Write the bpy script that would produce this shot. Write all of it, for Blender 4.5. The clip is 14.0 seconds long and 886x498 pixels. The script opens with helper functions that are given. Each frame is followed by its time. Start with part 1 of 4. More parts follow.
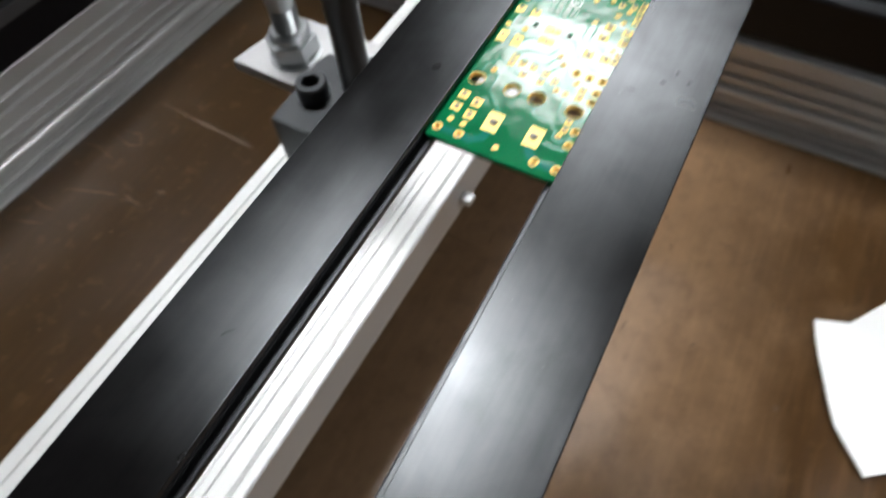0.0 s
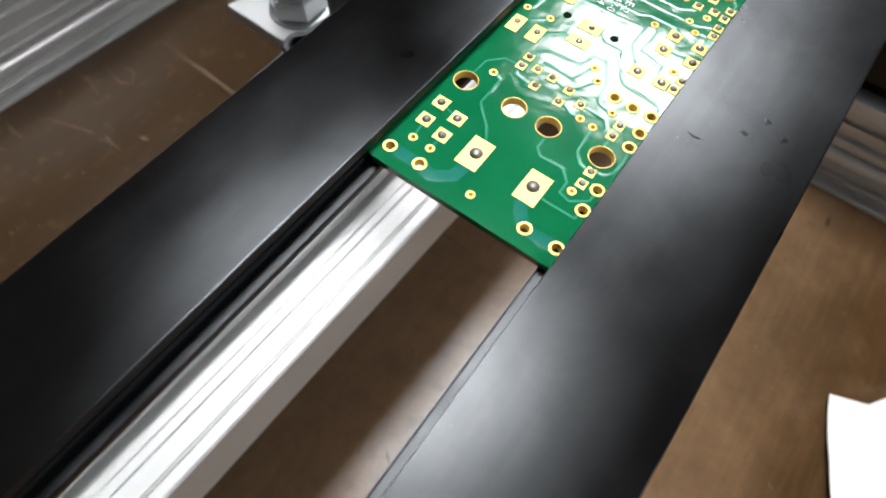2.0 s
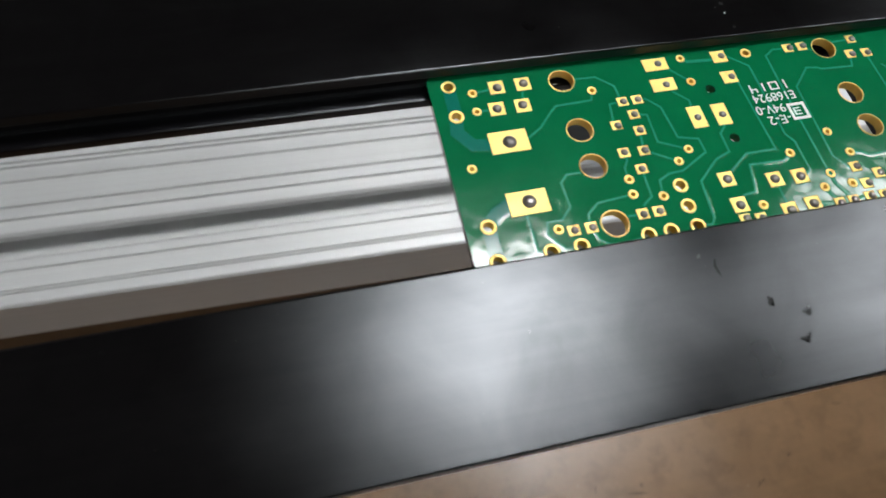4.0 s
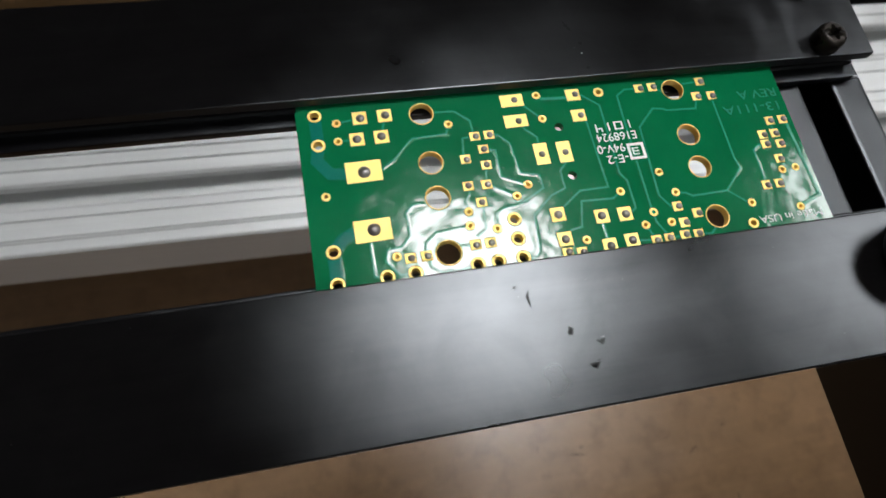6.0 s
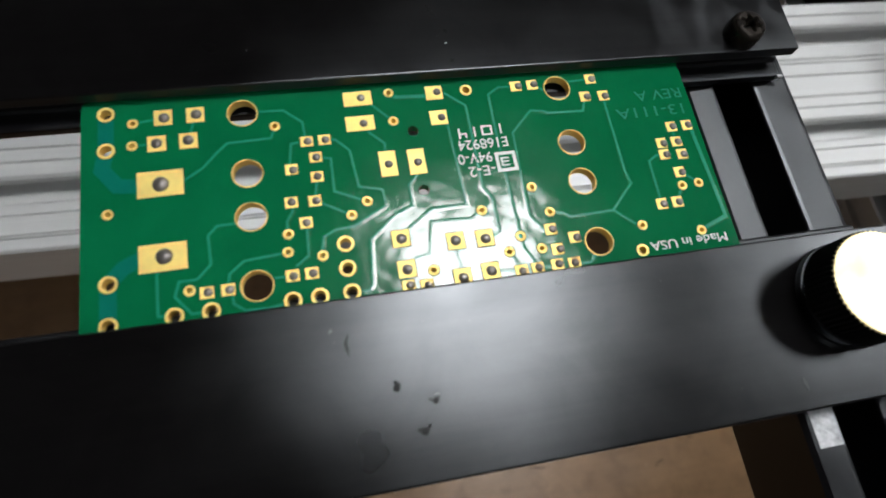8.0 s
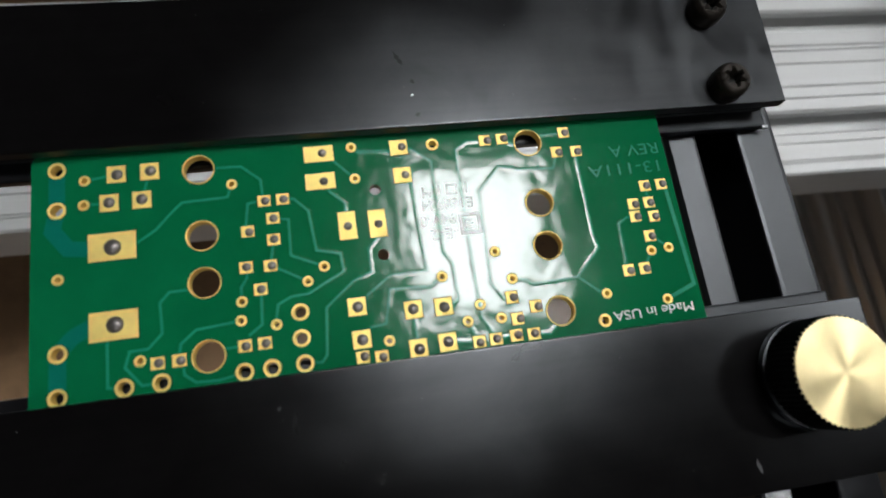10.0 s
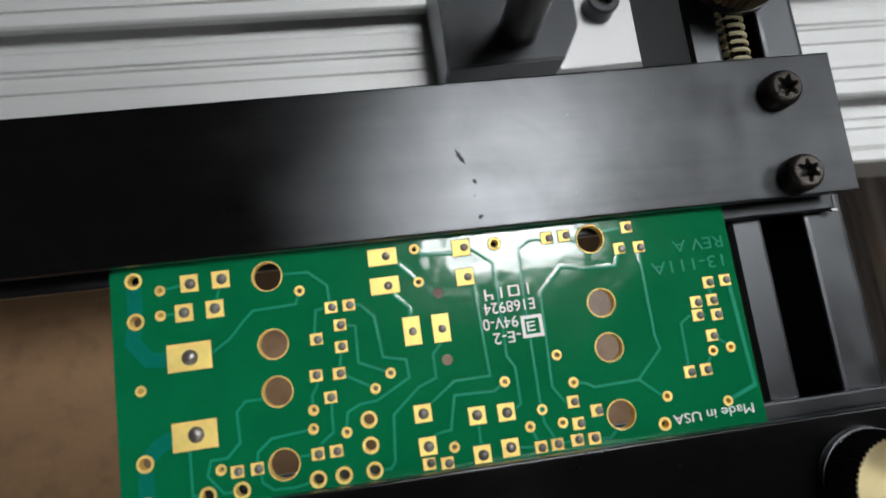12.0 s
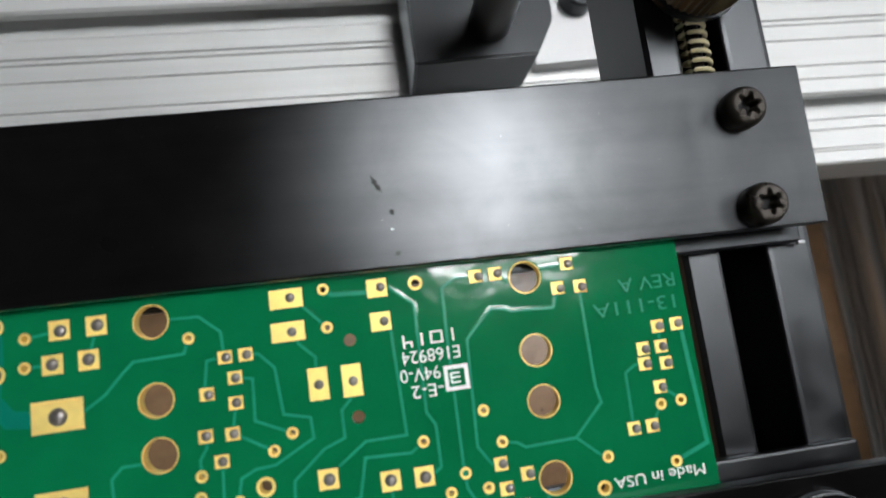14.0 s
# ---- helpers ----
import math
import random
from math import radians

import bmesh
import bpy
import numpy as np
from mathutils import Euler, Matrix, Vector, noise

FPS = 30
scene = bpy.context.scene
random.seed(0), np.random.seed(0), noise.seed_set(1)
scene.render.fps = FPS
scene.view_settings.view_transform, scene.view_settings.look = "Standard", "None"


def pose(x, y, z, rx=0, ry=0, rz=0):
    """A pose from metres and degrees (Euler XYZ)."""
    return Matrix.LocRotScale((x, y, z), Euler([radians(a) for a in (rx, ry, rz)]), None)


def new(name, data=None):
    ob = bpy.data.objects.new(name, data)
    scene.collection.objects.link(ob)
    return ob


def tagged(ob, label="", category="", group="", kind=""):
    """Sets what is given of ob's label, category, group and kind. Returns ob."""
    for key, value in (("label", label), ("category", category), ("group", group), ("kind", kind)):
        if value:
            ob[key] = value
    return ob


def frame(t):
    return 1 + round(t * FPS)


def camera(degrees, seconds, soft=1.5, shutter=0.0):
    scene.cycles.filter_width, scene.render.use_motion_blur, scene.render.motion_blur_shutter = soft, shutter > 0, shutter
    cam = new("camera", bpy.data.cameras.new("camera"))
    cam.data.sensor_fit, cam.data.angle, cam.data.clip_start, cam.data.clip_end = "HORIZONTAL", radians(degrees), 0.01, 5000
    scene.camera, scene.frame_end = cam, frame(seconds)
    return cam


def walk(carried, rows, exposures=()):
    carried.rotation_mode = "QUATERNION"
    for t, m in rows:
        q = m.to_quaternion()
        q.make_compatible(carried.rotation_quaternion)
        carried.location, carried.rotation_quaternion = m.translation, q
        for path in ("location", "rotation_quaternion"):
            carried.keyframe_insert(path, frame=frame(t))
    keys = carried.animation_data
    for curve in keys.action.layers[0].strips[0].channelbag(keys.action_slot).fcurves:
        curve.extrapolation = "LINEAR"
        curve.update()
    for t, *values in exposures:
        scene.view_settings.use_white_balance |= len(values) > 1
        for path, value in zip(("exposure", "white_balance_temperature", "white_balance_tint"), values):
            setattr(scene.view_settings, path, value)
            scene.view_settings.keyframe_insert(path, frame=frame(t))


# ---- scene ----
cam = camera(74.0, 14.0, soft=1.6, shutter=0.35)
ROWS = [
    (0, -0.05580, -0.02406, 0.33508, 29.205, 2.011, -62.242),
    (0.1, -0.05285, -0.02429, 0.33704, 30.306, 0.305, -62.093),
    (0.2, -0.05010, -0.02469, 0.33914, 31.309, 1.313, -62.158),
    (0.3, -0.04841, -0.02397, 0.33421, 32.496, 1.134, -61.537),
    (0.4, -0.04856, -0.02137, 0.33281, 32.130, 2.049, -62.865),
    (0.5, -0.04859, -0.01873, 0.33137, 32.105, 1.336, -62.191),
    (0.6, -0.04756, -0.01860, 0.32915, 32.545, 1.547, -61.374),
    (0.7, -0.04642, -0.01835, 0.32690, 32.688, 1.799, -62.067),
    (0.8, -0.04557, -0.01842, 0.32479, 32.029, 1.230, -61.636),
    (0.9, -0.04350, -0.01844, 0.32340, 31.161, 1.778, -62.316),
    (1, -0.04167, -0.01877, 0.32219, 31.516, 1.172, -61.141),
    (1.2, -0.03714, -0.01906, 0.31801, 30.754, 0.966, -61.274),
    (1.4, -0.03507, -0.01805, 0.31445, 30.048, 0.296, -60.770),
    (1.5, -0.03410, -0.01763, 0.31273, 29.123, -0.253, -59.496),
    (1.6, -0.03251, -0.01708, 0.31213, 28.012, -0.521, -58.532),
    (1.7, -0.03116, -0.01677, 0.31169, 29.066, -1.113, -57.423),
    (1.8, -0.02993, -0.01662, 0.31123, 28.862, -1.289, -56.114),
    (1.9, -0.02867, -0.01647, 0.31088, 28.315, -1.551, -55.173),
    (2, -0.02786, -0.01667, 0.31084, 27.306, -1.678, -53.910),
    (2.2, -0.02559, -0.01794, 0.31321, 26.853, -2.897, -49.601),
    (4.3, -0.00746, -0.03135, 0.30985, 24.091, -3.980, -10.845),
    (4.5, -0.00452, -0.02916, 0.30983, 23.755, -4.257, -10.680),
    (4.7, -0.00309, -0.02860, 0.31035, 23.671, -4.627, -11.715),
    (4.8, -0.00266, -0.02875, 0.31080, 22.709, -5.187, -11.631),
    (5, -0.00149, -0.02852, 0.31144, 22.091, -5.619, -10.868),
    (5.5, 0.00067, -0.02793, 0.31367, 20.383, -5.979, -10.943),
    (5.7, 0.00189, -0.02867, 0.31692, 20.678, -6.807, -11.467),
    (5.8, 0.00265, -0.02895, 0.31839, 20.642, -6.393, -11.708),
    (6, 0.00416, -0.02952, 0.32130, 19.397, -5.880, -10.668),
    (6.2, 0.00687, -0.02941, 0.32013, 18.761, -5.661, -10.728),
    (6.3, 0.00807, -0.02948, 0.31978, 18.392, -5.592, -10.659),
    (6.5, 0.01122, -0.02903, 0.31794, 18.887, -6.355, -10.500),
    (7, 0.01618, -0.02773, 0.31398, 18.898, -6.364, -10.366),
    (7.3, 0.01848, -0.02749, 0.31248, 19.266, -5.932, -9.964),
    (7.5, 0.01945, -0.02827, 0.31323, 19.310, -6.375, -10.496),
    (7.8, 0.02178, -0.02690, 0.31309, 19.915, -6.817, -10.701),
    (8, 0.02349, -0.02558, 0.31221, 19.134, -6.819, -10.385),
    (8.2, 0.02634, -0.02370, 0.31197, 18.696, -7.047, -10.285),
    (8.5, 0.03057, -0.02119, 0.31225, 19.694, -6.990, -11.051),
    (8.7, 0.03038, -0.01774, 0.31195, 18.531, -7.720, -10.815),
    (10.8, 0.02868, -0.01328, 0.31676, 12.462, -5.291, -8.104),
    (11, 0.02741, -0.00765, 0.31688, 11.169, -5.152, -8.068),
    (11.2, 0.02754, -0.00647, 0.31639, 9.034, -5.444, -7.809),
    (11.3, 0.02760, -0.00590, 0.31622, 7.622, -5.383, -7.704),
    (11.5, 0.02768, -0.00498, 0.31763, 9.406, -4.581, -7.995),
    (11.7, 0.02777, -0.00269, 0.31777, 10.714, -3.414, -8.253),
    (11.8, 0.02782, -0.00155, 0.31780, 11.171, -3.597, -8.129),
    (12, 0.02790, 0.00069, 0.31848, 9.346, -4.198, -7.961),
    (12.2, 0.02779, 0.00259, 0.31818, 8.475, -3.840, -8.192),
    (12.3, 0.02772, 0.00355, 0.31841, 8.237, -3.712, -8.161),
    (12.5, 0.02763, 0.00545, 0.31731, 9.449, -4.194, -7.991),
    (12.8, 0.02826, 0.00833, 0.31290, 10.432, -4.468, -8.570),
    (13, 0.02867, 0.01033, 0.31088, 8.517, -4.511, -7.882),
    (13.1, 0.03021, 0.00920, 0.30972, 8.309, -4.285, -7.778),
    (13.2, 0.03177, 0.00825, 0.30978, 8.159, -4.815, -7.541),
    (13.3, 0.03347, 0.00737, 0.31065, 7.670, -3.869, -7.136),
    (13.4, 0.03491, 0.00634, 0.30990, 8.405, -5.128, -7.407),
    (13.5, 0.03672, 0.00543, 0.31081, 8.239, -4.729, -7.713),
    (13.6, 0.03650, 0.00544, 0.31056, 7.635, -5.079, -7.380),
    (13.7, 0.03644, 0.00548, 0.31092, 7.892, -5.279, -7.653),
    (14, 0.03635, 0.00564, 0.31238, 8.119, -5.064, -7.845),
]
EXPOSURES = [(0, 0.25), (1, 0.42), (2.2, 0.46), (4.3, -0.38), (7.5, -0.45), (8.7, -0.56), (10.8, -0.85), (12, -0.55), (12.8, -0.4), (13.4, -0.3), (14, -0.25)]
walk(cam, [(t, pose(*p)) for t, *p in ROWS], EXPOSURES)
LENS = cam.data
LENS.dof.use_dof = True
LENS.dof.focus_distance = 0.080
LENS.dof.aperture_fstop = 36.0

# ---- world: a plain indoor room, lit by its ceiling lights only ----
world = bpy.data.worlds.new("world")
world.use_nodes = True
world.node_tree.nodes["Background"].inputs[0].default_value = (0.9, 0.95, 1.0, 1)
world.node_tree.nodes["Background"].inputs[1].default_value = 0.01
scene.world = world
LAMP_POWER = 52.0
FAR_LAMP_POWER = 24.0


# ---- materials ----
def material(name, colour, rough=0.5, metal=0.0, spread=0.15, scale=40.0, bump=0.0, bump_scale=400.0, stretch=(1, 1, 1),
             rough_spread=0.1, coat=0.0, per_piece=0.0, spec=0.5, detail=6, fine_detail=4):
    """A surface with colour and gloss that vary at two scales, and a fine relief."""
    m = bpy.data.materials.new(name)
    m.use_nodes = True
    nt = m.node_tree
    b = nt.nodes["Principled BSDF"]
    b.inputs["Metallic"].default_value = metal
    b.inputs["Coat Weight"].default_value = coat
    b.inputs["Coat Roughness"].default_value = 0.08
    b.inputs["Specular IOR Level"].default_value = spec
    tc = nt.nodes.new("ShaderNodeTexCoord")
    mp = nt.nodes.new("ShaderNodeMapping")
    mp.inputs["Scale"].default_value = stretch
    nt.links.new(tc.outputs["Object"], mp.inputs[0])
    big = nt.nodes.new("ShaderNodeTexNoise")
    big.inputs["Scale"].default_value = scale
    big.inputs["Detail"].default_value = detail
    fine = nt.nodes.new("ShaderNodeTexNoise")
    fine.inputs["Scale"].default_value = bump_scale
    fine.inputs["Detail"].default_value = fine_detail
    for n in (big, fine):
        nt.links.new(mp.outputs[0], n.inputs["Vector"])
    mix = nt.nodes.new("ShaderNodeMix")
    mix.data_type = "RGBA"
    mix.inputs["A"].default_value = (*[max(0, c * (1 - spread)) for c in colour], 1)
    mix.inputs["B"].default_value = (*[min(1, c * (1 + spread)) for c in colour], 1)
    both = nt.nodes.new("ShaderNodeMath")
    both.operation = "MULTIPLY_ADD"
    both.inputs[1].default_value = 0.35
    nt.links.new(fine.outputs[0], both.inputs[0])
    scaled = nt.nodes.new("ShaderNodeMapRange")
    scaled.inputs["From Min"].default_value, scaled.inputs["From Max"].default_value = 0.15, 0.85
    scaled.inputs["To Min"].default_value, scaled.inputs["To Max"].default_value = 0.0, 0.7
    nt.links.new(big.outputs[0], scaled.inputs[0])
    nt.links.new(scaled.outputs[0], both.inputs[2])
    source = both
    if per_piece:
        info = nt.nodes.new("ShaderNodeObjectInfo")
        piece = nt.nodes.new("ShaderNodeMath")
        piece.operation = "MULTIPLY_ADD"
        piece.inputs[1].default_value = per_piece
        nt.links.new(info.outputs["Random"], piece.inputs[0])
        nt.links.new(both.outputs[0], piece.inputs[2])
        source = piece
    nt.links.new(source.outputs[0], mix.inputs["Factor"])
    nt.links.new(mix.outputs["Result"], b.inputs["Base Color"])
    rr = nt.nodes.new("ShaderNodeMapRange")
    rr.inputs["From Min"].default_value, rr.inputs["From Max"].default_value = 0.15, 0.85
    rr.inputs["To Min"].default_value = max(0.02, rough - rough_spread)
    rr.inputs["To Max"].default_value = rough + rough_spread
    nt.links.new(big.outputs[0], rr.inputs[0])
    nt.links.new(rr.outputs[0], b.inputs["Roughness"])
    if bump:
        bp = nt.nodes.new("ShaderNodeBump")
        bp.inputs["Strength"].default_value = 1.0
        bp.inputs["Distance"].default_value = bump
        nt.links.new(fine.outputs[0], bp.inputs["Height"])
        nt.links.new(bp.outputs[0], b.inputs["Normal"])
    return m


def hardboard():
    """Dark brown worn bench top: fine pressed grain, pale stains, specks and hairline scratches."""
    m = material("bench_brown", (0.062, 0.0315, 0.0115), rough=0.31, spread=0.7, scale=14, bump=0.00006, bump_scale=500,
                 stretch=(1, 3, 1), rough_spread=0.06, spec=0.5)
    nt = m.node_tree
    b = nt.nodes["Principled BSDF"]
    base = b.inputs["Base Color"].links[0].from_socket
    tc = next(n for n in nt.nodes if n.type == "TEX_COORD")

    def overlay(base, mask, colour):
        mix = nt.nodes.new("ShaderNodeMix")
        mix.data_type = "RGBA"
        nt.links.new(mask, mix.inputs["Factor"])
        nt.links.new(base, mix.inputs["A"])
        mix.inputs["B"].default_value = (*colour, 1)
        return mix.outputs["Result"]

    def band(src, lo, hi, top):
        r = nt.nodes.new("ShaderNodeMapRange")
        r.inputs["From Min"].default_value, r.inputs["From Max"].default_value = lo, hi
        r.inputs["To Min"].default_value, r.inputs["To Max"].default_value = 0, top
        nt.links.new(src, r.inputs[0])
        return r.outputs[0]

    fibre = nt.nodes.new("ShaderNodeTexNoise")
    fm = nt.nodes.new("ShaderNodeMapping")
    fm.inputs["Scale"].default_value = (14, 160, 1)
    fm.inputs["Rotation"].default_value = (0, 0, 0.35)
    nt.links.new(tc.outputs["Object"], fm.inputs[0])
    nt.links.new(fm.outputs[0], fibre.inputs["Vector"])
    fibre.inputs["Scale"].default_value = 1.5
    fibre.inputs["Detail"].default_value = 8
    base = overlay(base, band(fibre.outputs[0], 0.5, 0.75, 0.45), (0.15, 0.085, 0.042))
    base = overlay(base, band(fibre.outputs[0], 0.48, 0.27, 0.65), (0.05, 0.027, 0.015))
    worn = nt.nodes.new("ShaderNodeTexNoise")
    worn.inputs["Scale"].default_value = 22
    worn.inputs["Detail"].default_value = 9
    worn.inputs["Roughness"].default_value = 0.7
    nt.links.new(tc.outputs["Object"], worn.inputs["Vector"])
    base = overlay(base, band(worn.outputs[0], 0.54, 0.74, 0.5), (0.16, 0.09, 0.042))
    # painted light and shade: paler along the strip under the board, darker further back
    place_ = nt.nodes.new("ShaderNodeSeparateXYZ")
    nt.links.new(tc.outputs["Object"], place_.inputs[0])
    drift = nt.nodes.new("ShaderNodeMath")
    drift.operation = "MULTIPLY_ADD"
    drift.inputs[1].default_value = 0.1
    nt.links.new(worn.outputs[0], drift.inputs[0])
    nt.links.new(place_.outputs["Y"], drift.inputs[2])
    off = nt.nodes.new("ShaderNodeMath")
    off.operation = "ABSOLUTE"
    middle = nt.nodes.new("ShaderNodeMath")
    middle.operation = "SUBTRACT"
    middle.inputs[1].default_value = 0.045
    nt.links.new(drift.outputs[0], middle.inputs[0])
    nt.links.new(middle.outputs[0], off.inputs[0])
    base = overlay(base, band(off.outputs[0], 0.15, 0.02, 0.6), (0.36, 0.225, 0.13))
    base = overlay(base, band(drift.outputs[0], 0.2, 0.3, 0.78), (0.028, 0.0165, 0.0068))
    mottle = nt.nodes.new("ShaderNodeTexNoise")
    mottle.inputs["Scale"].default_value = 70
    mottle.inputs["Detail"].default_value = 8
    mottle.inputs["Roughness"].default_value = 0.65
    nt.links.new(tc.outputs["Object"], mottle.inputs["Vector"])
    base = overlay(base, band(mottle.outputs[0], 0.52, 0.32, 0.3), (0.045, 0.022, 0.01))
    base = overlay(base, band(mottle.outputs[0], 0.56, 0.72, 0.3), (0.2, 0.12, 0.06))
    dots = nt.nodes.new("ShaderNodeTexVoronoi")
    dots.inputs["Scale"].default_value = 55
    nt.links.new(tc.outputs["Object"], dots.inputs["Vector"])
    base = overlay(base, band(dots.outputs["Distance"], 0.05, 0.025, 0.4), (0.3, 0.22, 0.15))
    nt.links.new(base, b.inputs["Base Color"])
    return m


M_BLACK = material("black_anodised", (0.0036, 0.0033, 0.0034), rough=0.3, spread=0.2, scale=110, bump=0.000004, bump_scale=800, rough_spread=0.04, spec=0.4, stretch=(0.8, 1.2, 1), detail=2)


def smudged(m, scale, low, high):
    """Fingermarks and wiped oil: the strength of the gloss drifts in soft clouds and faint streaks."""
    nt = m.node_tree
    tc = next(n for n in nt.nodes if n.type == "TEX_COORD")
    total = None
    for stretch, k, turn in (((1, 1, 1), 0.55, 0.7), ((0.25, 3.0, 1), 0.25, 0.25), ((0.03, 4.0, 1), 0.2, 0)):
        mp = nt.nodes.new("ShaderNodeMapping")
        mp.inputs["Scale"].default_value = stretch
        mp.inputs["Rotation"].default_value = (0, 0, turn)
        cloud = nt.nodes.new("ShaderNodeTexNoise")
        cloud.inputs["Scale"].default_value = scale
        cloud.inputs["Detail"].default_value = 6
        cloud.inputs["Roughness"].default_value = 0.58
        cloud.inputs["Distortion"].default_value = 0.6
        nt.links.new(tc.outputs["Object"], mp.inputs[0])
        nt.links.new(mp.outputs[0], cloud.inputs["Vector"])
        add = nt.nodes.new("ShaderNodeMath")
        add.operation = "MULTIPLY_ADD"
        add.inputs[1].default_value = k
        add.inputs[2].default_value = 0
        nt.links.new(cloud.outputs[0], add.inputs[0])
        if total:
            nt.links.new(total, add.inputs[2])
        total = add.outputs[0]
    r = nt.nodes.new("ShaderNodeMapRange")
    r.inputs["From Min"].default_value, r.inputs["From Max"].default_value = 0.3, 0.7
    r.inputs["To Min"].default_value, r.inputs["To Max"].default_value = low, high
    nt.links.new(total, r.inputs[0])
    nt.links.new(r.outputs[0], nt.nodes["Principled BSDF"].inputs["Specular IOR Level"])


smudged(M_BLACK, 110, 0.75, 1.5)


def scuffed_end(m, x0, x1, extra):
    """The finish is scuffed dull in patches towards the screwed end of the rails."""
    nt = m.node_tree
    b = nt.nodes["Principled BSDF"]
    rough = b.inputs["Roughness"].links[0].from_socket
    tc = next(n for n in nt.nodes if n.type == "TEX_COORD")
    xyz = nt.nodes.new("ShaderNodeSeparateXYZ")
    nt.links.new(tc.outputs["Object"], xyz.inputs[0])
    reach = nt.nodes.new("ShaderNodeMapRange")
    reach.inputs["From Min"].default_value, reach.inputs["From Max"].default_value = x0, x1
    nt.links.new(xyz.outputs["X"], reach.inputs[0])
    rear = nt.nodes.new("ShaderNodeMath")
    rear.operation = "GREATER_THAN"
    rear.inputs[1].default_value = 0.0
    nt.links.new(xyz.outputs["Y"], rear.inputs[0])
    nt.links.new(rear.outputs[0], reach.inputs["To Max"])
    mp = nt.nodes.new("ShaderNodeMapping")
    mp.inputs["Scale"].default_value = (1.6, 0.7, 1)
    mp.inputs["Rotation"].default_value = (0, 0, 0.5)
    nt.links.new(tc.outputs["Object"], mp.inputs[0])
    patch = nt.nodes.new("ShaderNodeTexNoise")
    patch.inputs["Scale"].default_value = 260
    patch.inputs["Detail"].default_value = 5
    patch.inputs["Roughness"].default_value = 0.7
    patch.inputs["Distortion"].default_value = 0.2
    nt.links.new(mp.outputs[0], patch.inputs["Vector"])
    edge = nt.nodes.new("ShaderNodeMapRange")
    edge.inputs["From Min"].default_value, edge.inputs["From Max"].default_value = 0.25, 0.65
    nt.links.new(patch.outputs[0], edge.inputs[0])
    both = nt.nodes.new("ShaderNodeMath")
    both.operation = "MULTIPLY"
    nt.links.new(reach.outputs[0], both.inputs[0])
    nt.links.new(edge.outputs[0], both.inputs[1])
    add = nt.nodes.new("ShaderNodeMath")
    add.operation = "MULTIPLY_ADD"
    add.inputs[1].default_value = extra
    nt.links.new(both.outputs[0], add.inputs[0])
    nt.links.new(rough, add.inputs[2])
    nt.links.new(add.outputs[0], b.inputs["Roughness"])


scuffed_end(M_BLACK, 0.048, 0.072, 0.14)


def satin(m, gloss=1.0):
    """A dyed anodised finish: a dark body under a thin gloss that falls off quickly away from the mirror direction."""
    nt = m.node_tree
    b = nt.nodes["Principled BSDF"]
    body, top = nt.nodes.new("ShaderNodeBsdfDiffuse"), nt.nodes.new("ShaderNodeBsdfAnisotropic")
    top.distribution = "BECKMANN"
    top.inputs["Color"].default_value = (0.93, 0.965, 1.0, 1)
    bend, share, mix = nt.nodes.new("ShaderNodeFresnel"), nt.nodes.new("ShaderNodeMath"), nt.nodes.new("ShaderNodeMixShader")
    bend.inputs["IOR"].default_value = 1.45
    share.operation = "MULTIPLY"
    share.inputs[1].default_value = gloss
    nt.links.new(bend.outputs[0], share.inputs[0])
    for name, socket in (("Base Color", body.inputs["Color"]), ("Roughness", top.inputs["Roughness"]), ("Specular IOR Level", share.inputs[1])):
        for link in b.inputs[name].links:
            nt.links.new(link.from_socket, socket)
    for link in b.inputs["Normal"].links:
        for socket in (body.inputs["Normal"], top.inputs["Normal"]):
            nt.links.new(link.from_socket, socket)
    nt.links.new(share.outputs[0], mix.inputs[0])
    nt.links.new(body.outputs[0], mix.inputs[1])
    nt.links.new(top.outputs[0], mix.inputs[2])
    nt.links.new(mix.outputs[0], nt.nodes["Material Output"].inputs[0])
    nt.nodes.remove(b)


satin(M_BLACK)
M_BLACK_SHINY = material("black_gloss", (0.0055, 0.0053, 0.006), rough=0.38, spread=0.4, scale=260, bump=0.000012, bump_scale=700, rough_spread=0.09, spec=0.6)
satin(M_BLACK_SHINY, 1.2)
M_BLACK_MATT = material("black_matt", (0.012, 0.012, 0.0125), rough=0.5, spec=0.42, spread=0.3, scale=70, bump=0.00002, bump_scale=1500)
satin(M_BLACK_MATT, 1.0)
M_PANEL = material("dark_panel", (0.0035, 0.003, 0.004), rough=0.45, spec=0.2, spread=0.3, scale=20, bump=0.00002, bump_scale=600)
M_GREY_BAR = material("dark_grey_bar", (0.06, 0.06, 0.062), rough=0.4, spread=0.2, scale=40)
M_ALU = material("aluminium", (0.56, 0.56, 0.55), rough=0.5, metal=0.4, spread=0.13, scale=420, bump=0.00002, bump_scale=1500, stretch=(0.006, 1, 1), rough_spread=0.1)
M_ALU_X = material("aluminium_frame", (0.58, 0.575, 0.565), rough=0.32, metal=0.5, spread=0.06, scale=300, bump=0.00001, bump_scale=1500, stretch=(0.006, 1, 1), rough_spread=0.05)
M_PLATE = material("bare_plate", (0.47, 0.47, 0.47), rough=0.5, metal=0.5, spread=0.06, scale=60, bump=0.00001, bump_scale=1200)
M_ZINC = material("zinc_steel", (0.5, 0.52, 0.53), rough=0.38, metal=0.95, spread=0.15, scale=90, bump=0.00001, bump_scale=700)
